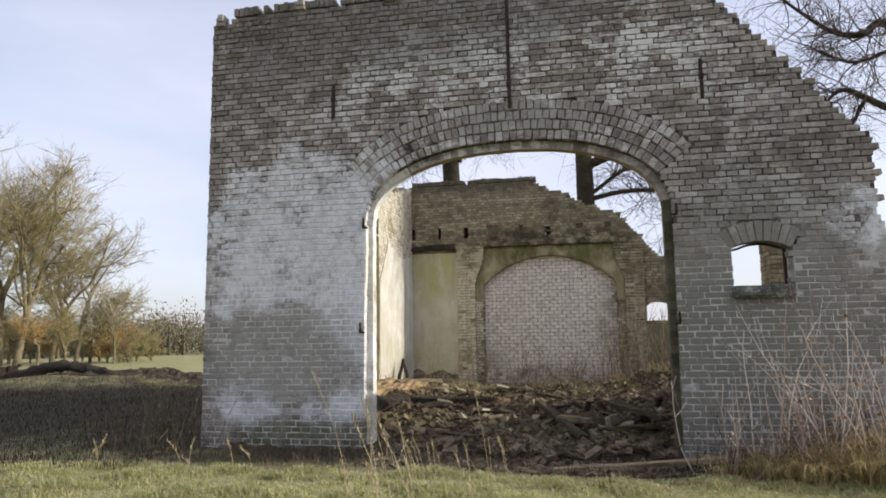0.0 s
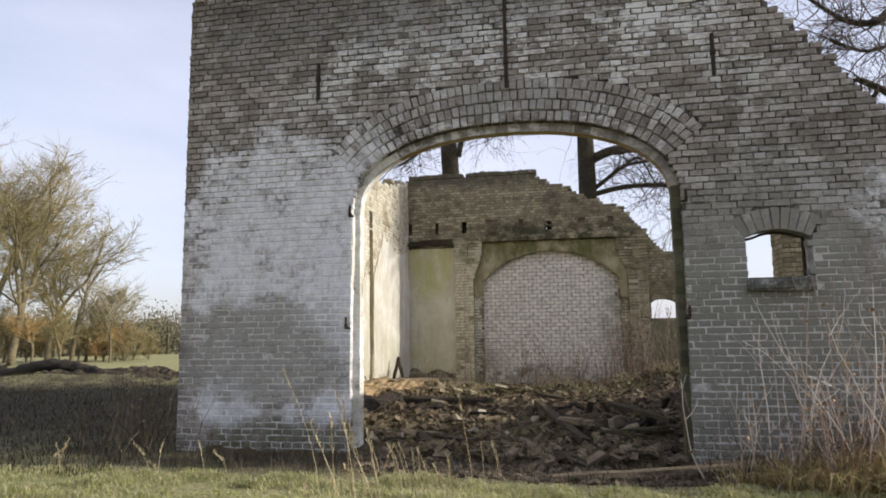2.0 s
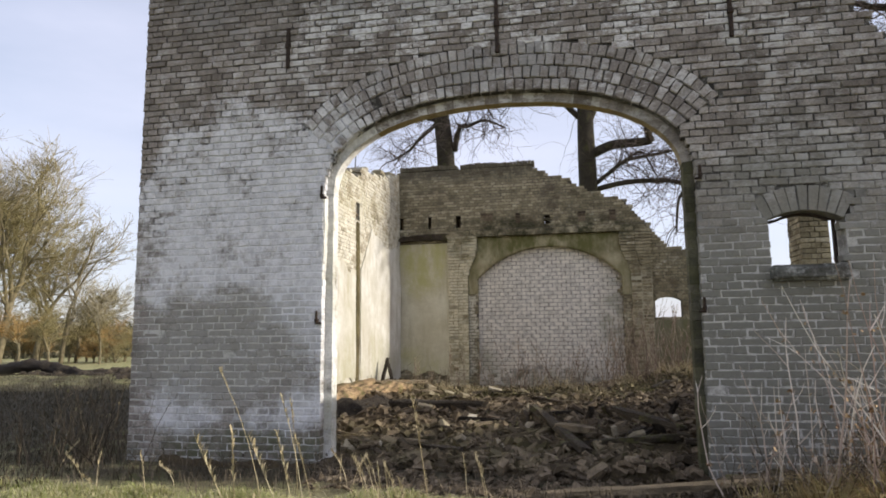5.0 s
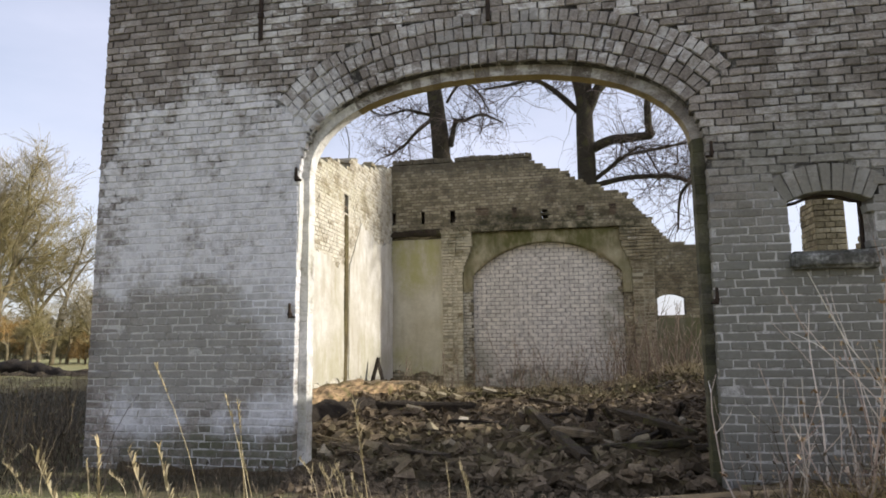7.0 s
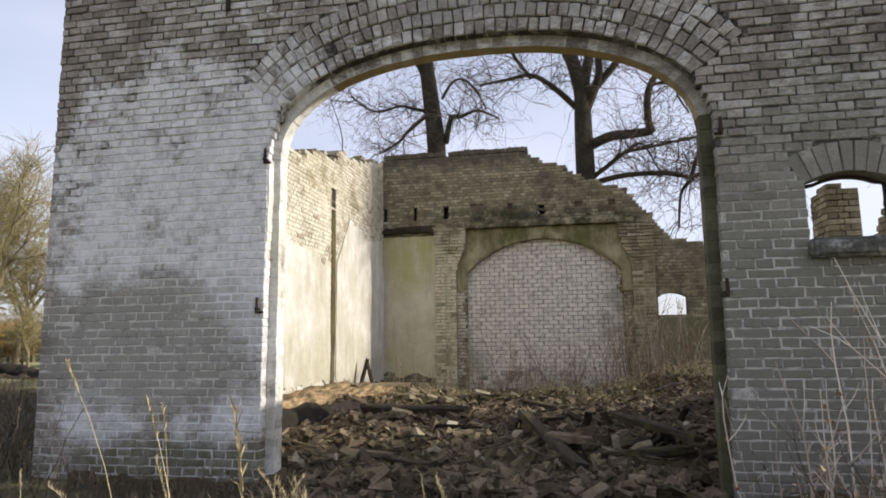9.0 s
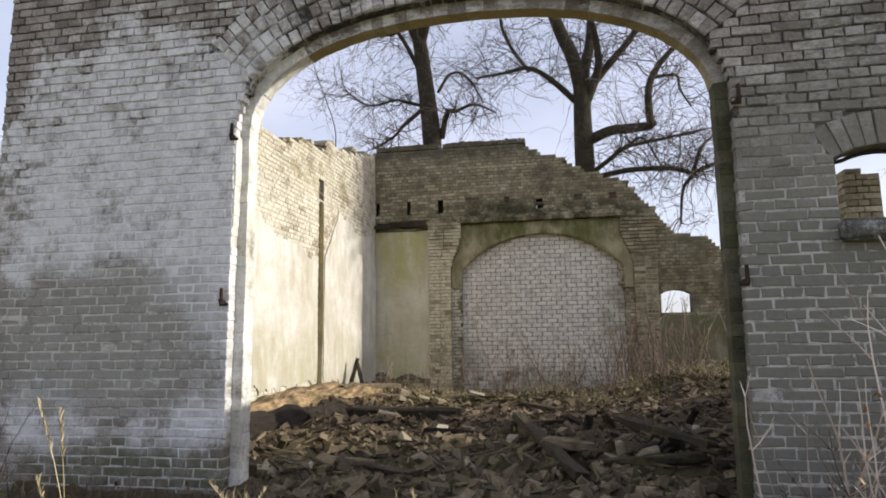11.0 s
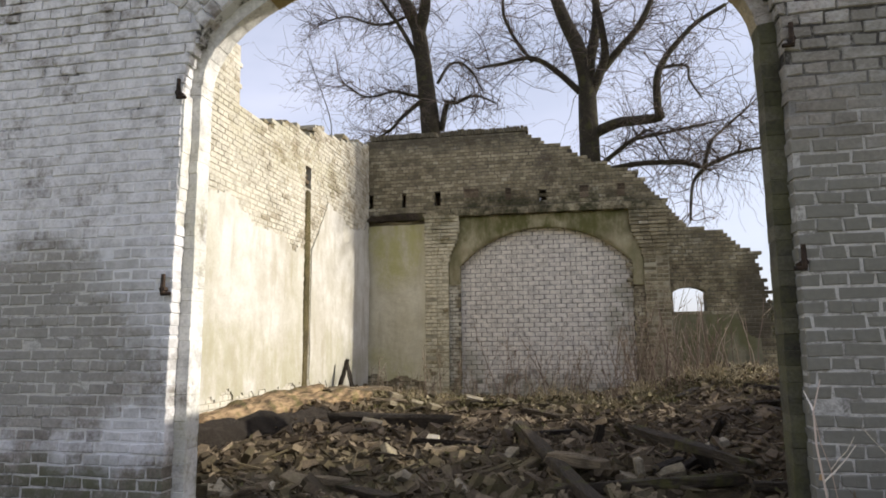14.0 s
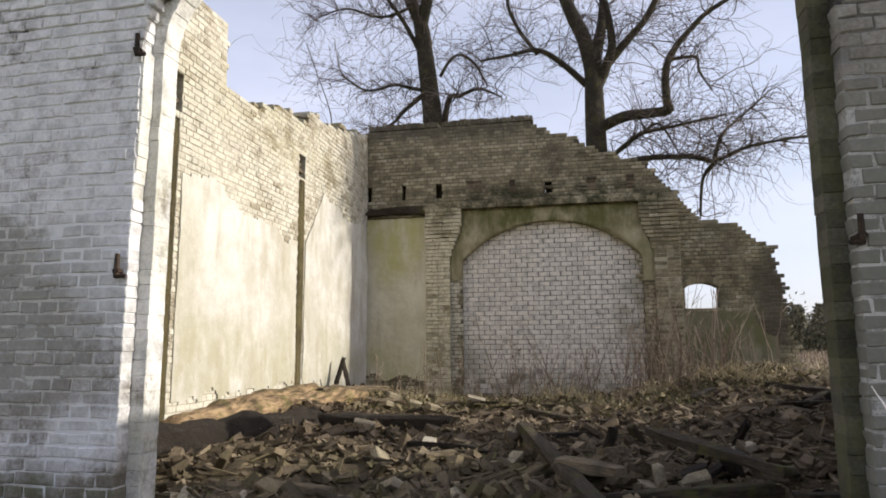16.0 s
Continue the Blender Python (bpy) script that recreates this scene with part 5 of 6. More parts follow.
for _ in range(9000):
    x, y = R.uniform(7, 34), R.uniform(15, 46)
    blade(reeds, Vector((x, y, ground_z(x, y))), R.uniform(0.3, 0.85), R.uniform(0.008, 0.02), R.uniform(0.1, 0.8), R.uniform(0, 6.3))
part("dead_reeds", reeds, M_SAPLING, None, "reddish dead reeds standing in the field", normals=False, kind="stuff")
straw = Pile()
for _ in range(2600):
    x, y = R.uniform(-2.6, 6.0), R.gauss(-0.6, 0.3)
    if y > -0.05 and not 0.3 < x < 3.0:
        continue
    blade(straw, Vector((x, y, ground_z(x, y) - 0.01)), R.uniform(0.05, 0.2), R.uniform(0.0015, 0.004), R.uniform(0.4, 1.6), R.uniform(0, 6.3))
part("dead_grass", straw, M_BRUSH, None, "dead brown grass along the wall's foot", normals=False, kind="stuff")


def stalk(p, c, h, lean, az, r=0.003, head=True):
    d = Vector((math.cos(az), math.sin(az), 0))
    pts = [c + d * (lean * h * (k / 5) ** 2) + Vector((0, 0, h * k / 5 * (1 - 0.12 * lean))) for k in range(6)]
    tube(p, pts, r, r * 0.5, 3)
    if head:
        t = (pts[-1] - pts[-2]).normalized()
        for k in range(22):
            q = pts[-1] - t * (0.0065 * k)
            blade(p, q, R.uniform(0.02, 0.045), 0.0028, R.uniform(0.25, 0.8), R.uniform(0, 6.3))


stalks = Pile()
for x, y, h, n in ((1.46, -3.83, 1.02, 2), (1.30, -3.84, 0.98, 2), (1.88, -3.73, 0.98, 1), (1.5, -3.75, 0.76, 3), (1.75, -3.5, 0.7, 2), (1.2, -3.6, 0.7, 2),
                   (0.78, -2.4, 0.92, 2), (0.62, -2.35, 0.98, 1), (0.95, -2.5, 0.74, 1), (1.2, -1.9, 0.42, 3), (0.9, -1.4, 0.36, 4), (1.6, -1.2, 0.36, 3)):
    for k in range(n):
        px, py = x + R.gauss(0, 0.04 + 0.05 * k), y + R.gauss(0, 0.04 + 0.03 * k)
        stalk(stalks, Vector((px, py, ground_z(px, py))), h * R.uniform(0.88, 1.04), R.uniform(0.03, 0.3), R.uniform(2.2, 4.2), 0.0024)
for _ in range(12):
    x, y = R.uniform(-2.4, 0.6), R.uniform(-1.3, -0.7)
    stalk(stalks, Vector((x, y, ground_z(x, y))), R.uniform(0.15, 0.35), R.uniform(0.1, 0.7), R.uniform(0, 6.3), 0.0026)
part("dry_stalks", stalks, M_STRAW, None, "tall dry grass stalks with seed heads", normals=False, kind="stuff")


def shrub(name, base, spread, count, h0, h1, r, mat, leaf_mat, leaves, label, fan=0.5, reach=0.0, split=True):
    """Thin arching canes from one stool, with twigs and dead leaves; too fine a tangle becomes one mesh."""
    thing = empty(name, base) if split else None
    canes, leaf = Pile(), Pile()
    for _ in range(count):
        s = Vector((R.gauss(0, spread[0]), R.gauss(0, spread[1]), -0.03))
        hd = Vector((R.gauss(0, fan) + reach, R.gauss(0, fan * 0.6), 1))
        L = R.uniform(h0, h1)
        line = wander(s, hd, L, 7, 0.09, -0.01)
        rr = r * R.uniform(0.6, 1.2)
        tube(canes, line, rr, rr * 0.35, 4)
        for q in range(R.randrange(1, 4)):
            k = R.randrange(2, 7)
            tube(canes, wander(line[k], (line[k] - line[k - 1]).normalized() + Vector((R.gauss(0, 0.7), R.gauss(0, 0.7), 0.2)), L * R.uniform(0.12, 0.3), 3, 0.15), rr * 0.5, rr * 0.25, 3)
        for q in range(leaves):
            k = R.randrange(0, 7)
            blade(leaf if split else canes, line[k] + Vector((R.gauss(0, 0.02), R.gauss(0, 0.02), 0)), R.uniform(0.015, 0.05), R.uniform(0.004, 0.013), R.uniform(0.5, 2.0), R.uniform(0, 6.3))
        if split:
            part("cane", canes, mat, thing, normals=False)
            canes = Pile()
    if not split:
        ob = part(name, canes, mat, None, label, normals=False, kind="stuff")
        ob.location = base
        return ob
    tagged(thing, label, "shrub")
    if leaves:
        part("foliage", leaf, leaf_mat, thing, "withered leaves", normals=False, kind="stuff")
    return thing


shrub("bramble_shrub", (4.3, -0.8, 0.27), (0.28, 0.12), 26, 0.7, 1.75, 0.0075, M_CANE, M_DRYLEAF, 12, "dry leafless bramble shrub with tall pale canes", 0.2)
shrub("bramble_shrub", (3.8, -0.55, 0.29), (0.2, 0.12), 14, 0.6, 1.3, 0.0075, M_CANE, M_DRYLEAF, 6, "dry leafless bramble shrub by the wall", 0.2, -0.12)
shrub("bramble_shrub", (4.75, -0.9, 0.27), (0.25, 0.15), 26, 0.6, 1.7, 0.0078, M_CANE, M_DRYLEAF, 16, "dense dry bramble shrub with withered leaves", 0.24)
shrub("bramble_shrub", (3.45, -0.4, 0.29), (0.12, 0.12), 6, 0.4, 0.8, 0.005, M_CANE, M_DRYLEAF, 1, "few dry canes at the door jamb", 0.3)


def tussock(x, y, count, spread, height, label):
    """A clump of arching dead blades."""
    p = Pile()
    for _ in range(count):
        az, d = R.uniform(0, 6.3), abs(R.gauss(0, spread))
        blade(p, Vector((d * math.cos(az), d * math.sin(az), -0.02)), height * R.uniform(0.4, 1.1), R.uniform(0.0025, 0.006), R.uniform(0.3, 1.5), az + R.gauss(0, 0.7))
    ob = part("dead_tussock", p, M_TUSSOCK, None, label, normals=False, kind="stuff")
    ob.location = (x, y, ground_z(x, y))


for x, y, n, h in ((3.75, -0.95, 420, 0.3), (4.02, -1.1, 460, 0.34), (4.35, -1.2, 520, 0.4), (4.7, -1.3, 520, 0.42), (4.25, -0.85, 420, 0.45), (4.65, -0.9, 480, 0.55), (3.45, -0.8, 200, 0.2), (4.95, -1.15, 420, 0.6)):
    tussock(x, y, n, 0.12, h, "thick tussock of golden dead grass")
shrub("dead_brush", (4.3, -0.7, 0.26), (0.4, 0.12), 170, 0.25, 0.75, 0.0045, M_BRUSH, M_LEAF, 6, "tangled dark brush under the brambles", 0.5, split=False)
shrub("dead_brush", (4.6, -0.95, 0.26), (0.35, 0.14), 110, 0.2, 0.7, 0.0042, M_DRYLEAF, M_LEAF, 10, "russet tangled brush under the brambles", 0.55, split=False)
shrub("dead_tussock", (1.05, -1.15, 0.25), (0.3, 0.15), 40, 0.12, 0.35, 0.002, M_STRAW, M_LEAF, 0, "loose tussock of dry grass", 0.6, split=False)
shrub("dead_brush", (4.3, -0.85, 0.26), (0.4, 0.15), 160, 0.2, 0.6, 0.005, M_SAPLING, M_LEAF, 3, "tangled reddish brush under the brambles", 0.5, split=False)
shrub("dead_brush", (-2.2, -0.1, 0.28), (0.22, 0.25), 90, 0.3, 0.95, 0.0045, M_BRUSH, M_LEAF, 2, "tangled dead brush at the wall's corner", 0.35)
shrub("dead_brush", (-2.9, 0.2, 0.28), (0.4, 0.3), 90, 0.2, 0.6, 0.004, M_BRUSH, M_LEAF, 2, "tangled dead brush beside the ruin", 0.6, split=False)
shrub("dead_brush", (-1.2, -0.35, 0.28), (0.5, 0.12), 60, 0.1, 0.32, 0.003, M_BRUSH, M_LEAF, 1, "low dead brush at the wall's foot", 0.6, split=False)
shrub("dead_brush", (0.05, -0.3, 0.28), (0.25, 0.12), 40, 0.1, 0.35, 0.003, M_BRUSH, M_LEAF, 1, "low dead brush at the door jamb", 0.6, split=False)
for x, y, n, h in ((0.0, 6.6, 12, 0.8), (0.7, 6.9, 10, 0.6), (1.3, 6.8, 18, 1.0), (2.2, 6.7, 16, 0.9), (1.8, 7.2, 10, 0.7), (3.0, 6.6, 26, 1.2), (3.7, 6.2, 26, 1.05), (4.2, 6.7, 16, 1.0), (-0.6, 6.3, 8, 0.8), (3.3, 7.4, 18, 1.5), (2.8, 6.0, 10, 1.3), (3.5, 5.7, 12, 1.2), (1.45, 6.4, 7, 1.3)):
    shrub("sapling_shrub", (x, y, rubble_z(x, y)), (0.22, 0.2), int(n * 1.3), 0.35 * h, 1.15 * h, 0.0085, M_SAPLING, M_LEAF, 3, "thin bare saplings growing from the rubble", 0.2)
for x, y in ((3.2, 6.0), (3.9, 5.6), (4.4, 6.2), (-0.2, 6.2), (1.9, 6.2), (2.6, 5.4), (4.2, 5.2), (0.4, 5.6), (-0.6, 5.7)):
    shrub("dead_tussock", (x, y, rubble_z(x, y)), (0.22, 0.15), 110, 0.06, 0.26, 0.006, M_STRAW, M_LEAF, 2, "straw and withered leaves on the rubble", 0.8, split=False)

moss = Pile()
for _ in range(9000):
    x, y = R.uniform(-1.2, 4.6), R.uniform(4.6, 7.4)
    if noise.noise((x * 2.3, y * 2.3, 6)) + 0.3 * noise.noise((x * 7, y * 7, 6)) < 0.08:
        continue
    blade(moss, Vector((x, y, rubble_z(x, y) - 0.005)), R.uniform(0.02, 0.1), R.uniform(0.003, 0.007), R.uniform(0.3, 1.5), R.uniform(0, 6.3))
part("weeds", moss, M_WEED, None, "low green and yellow weeds on the sunlit rubble", normals=False, kind="stuff")

# ---------- trees ----------
TY = 14.5


def limb(p, pts, r0, r1, depth, sides=8):
    """A limb through the (x, z) points; depth: how far its end lies from the trunk's plane."""
    n = len(pts) - 1
    line = smooth_line([Vector((x, TY + depth * i / n, z)) for i, (x, z) in enumerate(pts)], 4)
    tube(p, line, r0, r1, sides)
    return line, r0


def twigs(p, line, r, count, length, droop, skip=0.15, out=None):
    """Branchlets and fine hanging twigs off a limb."""
    for _ in range(count):
        k = R.randrange(int(len(line) * skip), len(line))
        t = (line[min(k + 1, len(line) - 1)] - line[max(k - 1, 0)]).normalized()
        side = Vector((R.gauss(0, 1), R.gauss(0, 0.9), R.gauss(0.35, 0.6)))
        if out:
            side += Vector(out)
        L = length * R.uniform(0.4, 1.5)
        b = wander(line[k], side.normalized() + t * 0.4, L, 7, 0.33, droop)
        rr = min(r * 0.3, 0.02) * R.uniform(0.35, 1.1)
        tube(p, b, rr, 0.004, 3, False)
        for _ in range(R.randrange(4, 8)):
            j = R.randrange(1, 8)
            s = wander(b[j], (b[j] - b[j - 1]).normalized() * 0.6 + Vector((R.gauss(0, 0.7), R.gauss(0, 0.7), R.gauss(-0.1, 0.5))), L * R.uniform(0.25, 0.7), 5, 0.3, droop * 1.8)
            tube(p, s, 0.0046, 0.003, 3, False)


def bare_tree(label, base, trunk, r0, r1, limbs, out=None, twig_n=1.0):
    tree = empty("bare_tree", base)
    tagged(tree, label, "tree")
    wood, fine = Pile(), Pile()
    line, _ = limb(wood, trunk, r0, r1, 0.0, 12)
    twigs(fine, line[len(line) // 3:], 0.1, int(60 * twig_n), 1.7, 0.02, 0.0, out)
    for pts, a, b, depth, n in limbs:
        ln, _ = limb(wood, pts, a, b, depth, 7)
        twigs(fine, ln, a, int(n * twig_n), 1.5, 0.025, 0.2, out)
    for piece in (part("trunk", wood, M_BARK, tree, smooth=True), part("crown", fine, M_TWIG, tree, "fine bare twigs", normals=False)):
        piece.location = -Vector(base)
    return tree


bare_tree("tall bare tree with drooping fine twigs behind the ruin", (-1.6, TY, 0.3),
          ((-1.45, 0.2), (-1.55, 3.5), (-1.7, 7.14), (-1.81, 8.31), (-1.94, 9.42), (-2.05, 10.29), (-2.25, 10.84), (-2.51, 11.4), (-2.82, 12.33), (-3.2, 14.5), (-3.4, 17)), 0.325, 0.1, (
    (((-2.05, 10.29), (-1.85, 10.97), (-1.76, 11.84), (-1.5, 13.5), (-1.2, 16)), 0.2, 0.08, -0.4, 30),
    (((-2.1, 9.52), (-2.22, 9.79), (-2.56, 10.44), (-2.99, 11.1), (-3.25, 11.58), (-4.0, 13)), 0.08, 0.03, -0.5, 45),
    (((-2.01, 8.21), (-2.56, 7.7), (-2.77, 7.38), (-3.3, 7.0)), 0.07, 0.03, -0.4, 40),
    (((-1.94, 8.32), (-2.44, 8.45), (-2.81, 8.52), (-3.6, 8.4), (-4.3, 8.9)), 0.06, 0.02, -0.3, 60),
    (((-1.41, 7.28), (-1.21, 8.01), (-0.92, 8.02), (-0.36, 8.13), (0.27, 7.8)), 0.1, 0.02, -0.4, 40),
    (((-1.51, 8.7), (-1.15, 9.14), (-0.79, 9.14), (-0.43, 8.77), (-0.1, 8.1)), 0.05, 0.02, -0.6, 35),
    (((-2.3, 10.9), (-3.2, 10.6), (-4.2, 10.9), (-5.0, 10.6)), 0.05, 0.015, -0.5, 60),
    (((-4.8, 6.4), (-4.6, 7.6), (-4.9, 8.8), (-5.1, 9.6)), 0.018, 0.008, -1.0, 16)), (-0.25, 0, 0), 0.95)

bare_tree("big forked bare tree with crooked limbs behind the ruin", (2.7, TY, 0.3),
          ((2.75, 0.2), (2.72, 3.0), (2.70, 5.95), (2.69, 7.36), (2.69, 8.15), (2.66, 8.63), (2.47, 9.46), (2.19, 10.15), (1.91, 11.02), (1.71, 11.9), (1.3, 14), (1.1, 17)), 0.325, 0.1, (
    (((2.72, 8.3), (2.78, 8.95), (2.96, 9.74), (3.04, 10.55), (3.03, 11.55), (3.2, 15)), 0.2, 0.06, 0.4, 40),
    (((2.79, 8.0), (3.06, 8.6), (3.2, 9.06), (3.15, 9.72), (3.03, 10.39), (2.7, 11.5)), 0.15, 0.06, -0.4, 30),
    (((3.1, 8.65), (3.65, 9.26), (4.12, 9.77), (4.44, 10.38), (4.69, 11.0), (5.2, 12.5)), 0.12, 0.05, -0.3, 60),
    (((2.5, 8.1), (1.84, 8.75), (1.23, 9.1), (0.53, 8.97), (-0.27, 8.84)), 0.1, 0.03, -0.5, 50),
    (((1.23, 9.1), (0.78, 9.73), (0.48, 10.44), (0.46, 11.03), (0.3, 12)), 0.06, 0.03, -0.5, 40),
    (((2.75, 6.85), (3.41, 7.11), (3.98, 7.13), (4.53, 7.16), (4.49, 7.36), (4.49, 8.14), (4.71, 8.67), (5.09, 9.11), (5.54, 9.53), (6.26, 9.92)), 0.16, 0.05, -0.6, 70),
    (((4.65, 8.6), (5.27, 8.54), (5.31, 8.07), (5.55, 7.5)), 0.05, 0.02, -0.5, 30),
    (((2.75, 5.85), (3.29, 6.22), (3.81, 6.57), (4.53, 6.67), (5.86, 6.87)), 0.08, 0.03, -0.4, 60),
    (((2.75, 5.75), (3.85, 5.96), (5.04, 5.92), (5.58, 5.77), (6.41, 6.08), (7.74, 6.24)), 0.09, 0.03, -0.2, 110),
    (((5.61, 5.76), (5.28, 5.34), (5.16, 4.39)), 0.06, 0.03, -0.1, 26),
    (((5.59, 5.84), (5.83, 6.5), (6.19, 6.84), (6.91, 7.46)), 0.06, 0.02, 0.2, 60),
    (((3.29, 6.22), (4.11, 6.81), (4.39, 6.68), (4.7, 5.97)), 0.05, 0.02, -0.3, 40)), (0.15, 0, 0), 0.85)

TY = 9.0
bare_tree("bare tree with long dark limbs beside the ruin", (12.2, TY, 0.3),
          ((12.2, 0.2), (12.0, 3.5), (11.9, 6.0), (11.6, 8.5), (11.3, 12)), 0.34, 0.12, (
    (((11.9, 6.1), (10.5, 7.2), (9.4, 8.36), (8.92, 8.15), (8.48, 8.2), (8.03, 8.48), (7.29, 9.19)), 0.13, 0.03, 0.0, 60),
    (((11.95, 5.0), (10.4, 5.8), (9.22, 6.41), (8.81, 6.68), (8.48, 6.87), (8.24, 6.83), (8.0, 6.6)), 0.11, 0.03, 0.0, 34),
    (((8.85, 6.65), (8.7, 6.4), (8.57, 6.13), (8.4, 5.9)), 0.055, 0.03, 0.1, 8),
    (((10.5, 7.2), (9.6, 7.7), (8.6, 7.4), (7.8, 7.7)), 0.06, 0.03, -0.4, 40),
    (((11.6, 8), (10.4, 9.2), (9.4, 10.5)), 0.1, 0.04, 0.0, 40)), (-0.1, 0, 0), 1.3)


def far_tree(x, y, h, r, mat, label, levels=6, lean=0.0, clear=0.22, fan=0.42):
    """A bare tree that forks again and again from a short trunk down to fine upswept twigs."""
    tree = empty("bare_tree", (x, y, ground_z(x, y)))
    tagged(tree, label, "tree", "trees at the field's edge")
    wood, fine = Pile(), Pile()

    def grow(start, heading, length, rad, level):
        steps = 5 if level > 3 else 3 if level > 1 else 2
        line = wander(start, heading, length, steps, 0.13 if level > 3 else 0.17, -0.03)
        tube(wood if rad > 0.03 else fine, line, rad, rad * 0.62, 6 if level > 3 else 3, False)
        if level == 0:
            return
        ahead = (line[-1] - line[-2]).normalized()
        for k in range(R.choice((3, 3, 4)) if level > 1 else 4):
            turn = Vector((R.gauss(0, fan * 1.5), R.gauss(0, fan * 1.5), R.gauss(0.0, 0.35)))
            at = line[-1] if k < 1 else line[R.randrange(1, steps)]
            grow(at, ahead + turn * (1.0 if k else 0.5), length * R.uniform(0.62, 0.88), max(0.0075, rad * (0.68 if k == 0 else R.uniform(0.4, 0.6))), level - 1)

    trunk = wander(Vector((0, 0, -0.15)), Vector((lean, 0, 1)), h * clear, 5, 0.05)
    tube(wood, trunk, r, r * 0.8, 8)
    for k in range(3):
        grow(trunk[-1 - (k > 1)], (trunk[-1] - trunk[-2]).normalized() + Vector((R.gauss(0, fan * 0.7), R.gauss(0, fan * 0.7), 0.2)), h * 0.23, r * (0.75 if k == 0 else 0.55), levels - 1)
    part("trunk", wood, M_TRUNK_FAR, tree, normals=False, smooth=True)
    part("crown", fine, mat, tree, "fine bare twigs", normals=False)


FAR = (
    (-30.2, 23.3, 12.8, 0.21, M_OCHRE, 6, 0.05, 0.25, 0.42, "tall bare tree with ochre twigs at the field edge"),
    (-28.3, 23.7, 13.8, 0.22, M_GREYTWIG, 7, 0.05, 0.26, 0.4, "tallest bare tree with grey upswept twigs"),
    (-24.9, 21.3, 11.0, 0.18, M_OCHRE, 7, 0.16, 0.3, 0.42, "bare tree with dark leaning trunk and ochre twigs"),
    (-25.5, 24.3, 9.8, 0.15, M_OCHRE, 7, 0.06, 0.26, 0.44, "bare ochre tree at the field edge"),
    (-25.0, 25.4, 8.2, 0.13, M_GREYTWIG, 6, 0.12, 0.28, 0.45, "grey bare tree with leaning trunk"),
    (-24.9, 26.4, 6.2, 0.1, M_OCHRE, 6, 0.1, 0.2, 0.5, "bare ochre tree at the field edge"),
    (-22.2, 24.9, 5.2, 0.06, M_GREYTWIG, 6, 0.06, 0.3, 0.28, "slender grey bare tree"),
    (-23.9, 27.6, 3.6, 0.09, M_RUST, 6, 0.0, 0.12, 0.55, "low bushy rust-coloured tree"),
    (-23.6, 28.7, 3.7, 0.09, M_OCHRE, 6, 0.0, 0.12, 0.55, "low bushy ochre tree"),
    (-22.3, 19.8, 3.4, 0.07, M_RUST, 5, 0.1, 0.35, 0.5, "small tree with withered rusty leaves"),
    (-23.3, 22.7, 4.2, 0.08, M_OCHRE, 6, 0.0, 0.2, 0.55, "low bushy ochre tree"),
    (-30.3, 26.4, 5.5, 0.1, M_OCHRE, 6, 0.0, 0.2, 0.5, "low bushy ochre tree"),
    (-26.5, 29.2, 4.4, 0.08, M_OCHRE, 6, 0.0, 0.15, 0.55, "low bushy ochre tree"),
    (-29.8, 27.5, 4.4, 0.07, M_OCHRE, 6, 0.0, 0.08, 0.6, "low bushy ochre tree"),
    (-29.2, 28.6, 3.8, 0.07, M_RUST, 6, 0.0, 0.08, 0.6, "low bushy rust-coloured tree"),
    (-26.8, 28.1, 3.6, 0.07, M_OCHRE, 6, 0.0, 0.08, 0.6, "low bushy ochre tree"),
    (-22.7, 26.8, 2.6, 0.07, M_OCHRE, 6, 0.0, 0.08, 0.6, "low bushy ochre tree"),
    (-24.0, 30.7, 2.4, 0.07, M_OCHRE, 6, 0.0, 0.08, 0.6, "low bushy ochre tree"),
    (-23.9, 26.6, 2.8, 0.07, M_RUST, 6, 0.0, 0.08, 0.6, "low bushy rust-coloured tree"),
    (-30.6, 25.3, 4.6, 0.07, M_OCHRE, 6, 0.0, 0.08, 0.6, "low bushy ochre tree"),
)
for x, y, h, r, mat, levels, lean, clear, fan, label in FAR:
    far_tree(x, y, h, r, mat, label, levels, lean, clear, fan)

# far woods round the fields
woods = Pile()
for k in range(620):
    an = R.uniform(-0.15, math.pi + 0.15)
    d = R.uniform(95, 150)
    if R.random() < 0.3:
        an, d = (R.uniform(2.05, 2.5), R.uniform(52, 75)) if R.random() < 0.6 else (R.uniform(0.9, 1.27), R.uniform(62, 85))
    x, y, h = d * math.cos(an), d * math.sin(an), R.uniform(5.0, 9.5) * (d / 125) * (0.5 if 1.32 < an < 1.52 else 1.0)
    z0 = ground_z(x, y)
    tube(woods, [Vector((x, y, z0)), Vector((x, y, z0 + h * 0.6))], 0.18, 0.1, 4, False)
    near = d < 90
    for _ in range(560 if near else 190):
        c = Vector((x + R.gauss(0, h * 0.2), y + R.gauss(0, h * 0.2), z0 + h * min(1.0, abs(R.gauss(0.42, 0.2)))))
        s = R.uniform(0.05, 0.15) if near else R.uniform(0.15, 0.4)
        e = Euler((R.uniform(0, 6), R.uniform(0, 6), R.uniform(0, 6))).to_matrix()
        woods.add([tuple(c + e @ Vector(q)) for q in ((-s, 0, 0), (0, -s * 0.4, 0), (s, 0, 0), (0, s * 0.4, 0))], [(0, 1, 2, 3)])
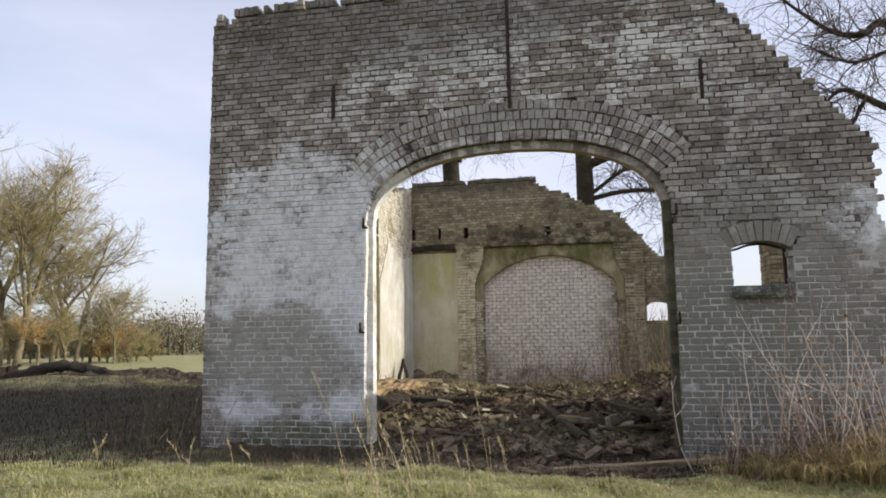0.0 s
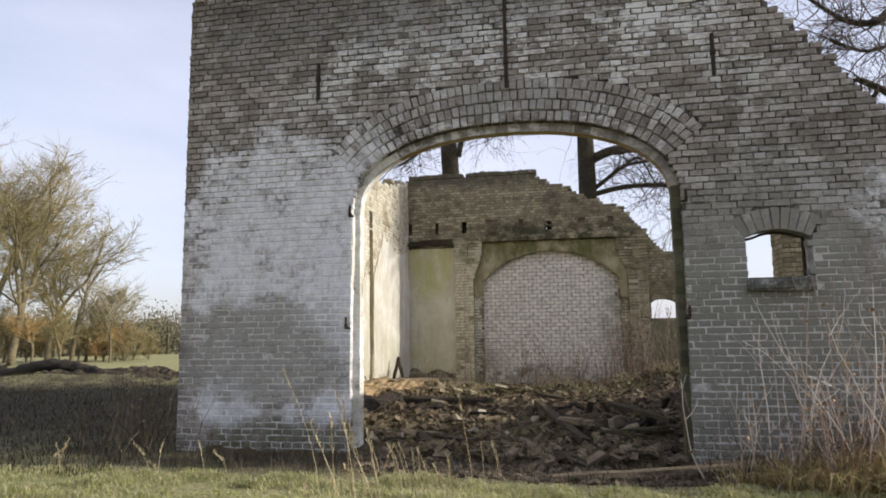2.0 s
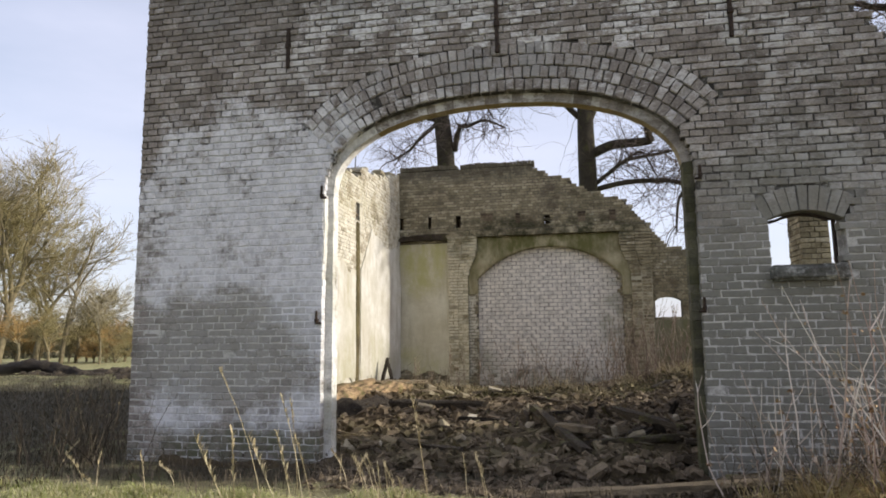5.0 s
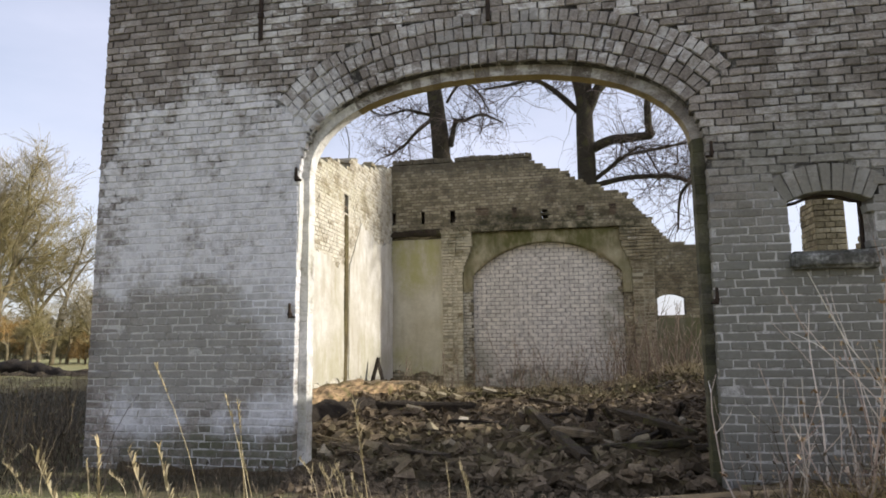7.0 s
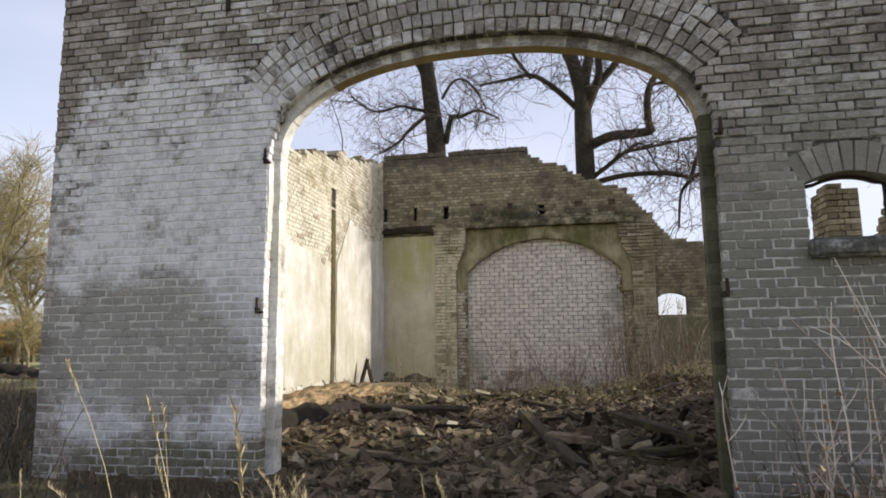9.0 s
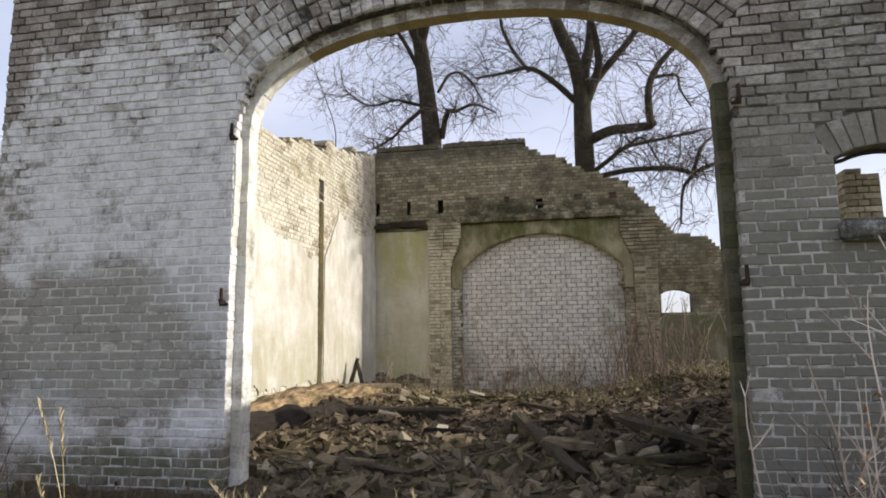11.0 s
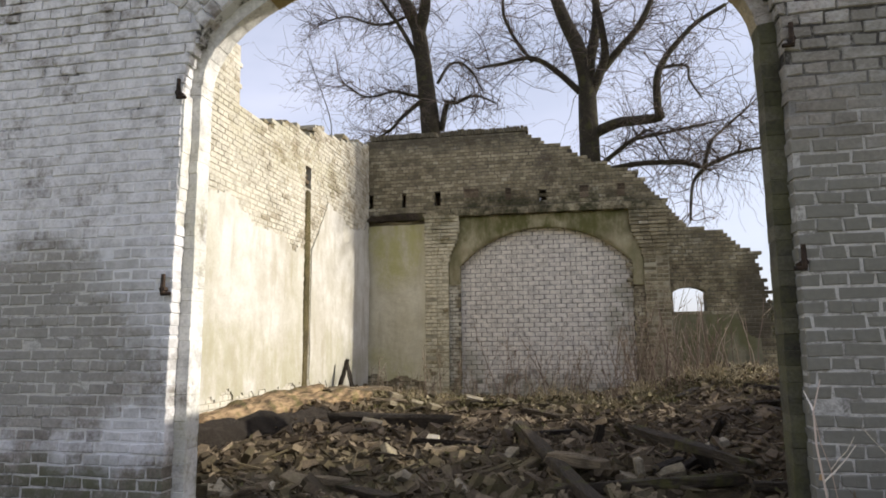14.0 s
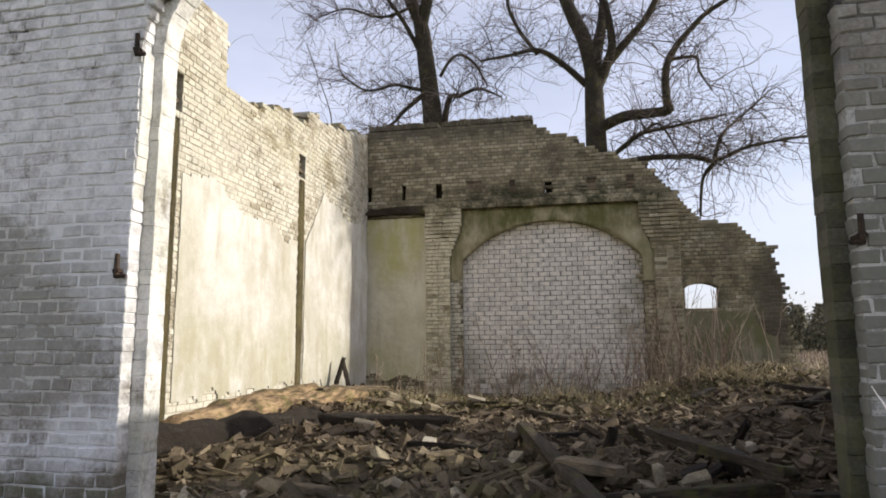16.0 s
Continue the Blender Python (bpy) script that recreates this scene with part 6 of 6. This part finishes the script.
for k in range(60):
    an, d = R.uniform(1.12, 1.30), R.uniform(58, 80)
    x, y, h = d * math.cos(an), d * math.sin(an), R.uniform(3.2, 5.2)
    z0 = ground_z(x, y)
    tube(woods, [Vector((x, y, z0)), Vector((x, y, z0 + h))], 0.1, 0.03, 4, False)
    for _ in range(650):
        t = R.random() ** 0.8
        w = h * 0.24 * (1.05 - t)
        c = Vector((x + R.gauss(0, w), y + R.gauss(0, w), z0 + h * t))
        s = R.uniform(0.08, 0.22)
        e = Euler((R.uniform(0, 6), R.uniform(0, 6), R.uniform(0, 6))).to_matrix()
        woods.add([tuple(c + e @ Vector(q)) for q in ((-s, 0, 0), (0, -s * 0.5, 0), (s, 0, 0), (0, s * 0.5, 0))], [(0, 1, 2, 3)])
part("far_woods", woods, M_WOODS, None, "dark distant woods round the fields", normals=False, kind="stuff")

# felled trunk and heap on the bank
TZ = lambda x, y: ground_z(x, y)
hp = Pile()
nu, nv = 240, 40
for j in range(nv + 1):
    for i in range(nu + 1):
        s, t = i / nu, j / nv
        x = -17.5 + 12.5 * s
        y = 11.6 - 1.9 * s + (t - 0.5) * 2.4
        ridge = max(0.0, 1 - (2 * t - 1) ** 2) * sst(0, 0.08, s) * sst(1, 0.9, s)
        hgt = 0.1 + 0.14 * noise.noise((x * 0.55, 0, 3)) + 0.16 * noise.noise((x * 1.9, y * 1.9, 3)) + 0.16 * noise.noise((x * 4, y * 4, 3)) + 0.08 * noise.noise((x * 11, y * 11, 3)) + 0.06 * math.exp(-((x + 12.3) / 1.2) ** 2)
        hp.v.append((x, y, ground_z(x, y) - 0.06 + ridge * max(0.06, hgt)))
for j in range(nv):
    for i in range(nu):
        a = j * (nu + 1) + i
        hp.f.append((a, a + 1, a + nu + 2, a + nu + 1))
tagged(part("earth_bank", hp, M_HEAP, None, normals=False), "long low bank of dark dug earth", "bank")
log_thing("stump", ((-15.2, 10.9, TZ(-15.2, 10.9) - 0.1), (-15.25, 10.9, TZ(-15.2, 10.9) + 0.4)), 0.45, 0.36, M_WOOD_DARK, "dark tree stump on the bank")
log_thing("fallen_log", ((-14.8, 10.7, 0.42), (-13.8, 10.55, 0.63), (-12.7, 10.5, 0.78), (-11.9, 10.5, 0.66), (-11.2, 10.45, 0.55), (-9.6, 10.35, 0.52), (-8.0, 10.3, 0.44)), 0.19, 0.09, M_WOOD_DARK, "long dark arched trunk lying on the bank", 0.3)
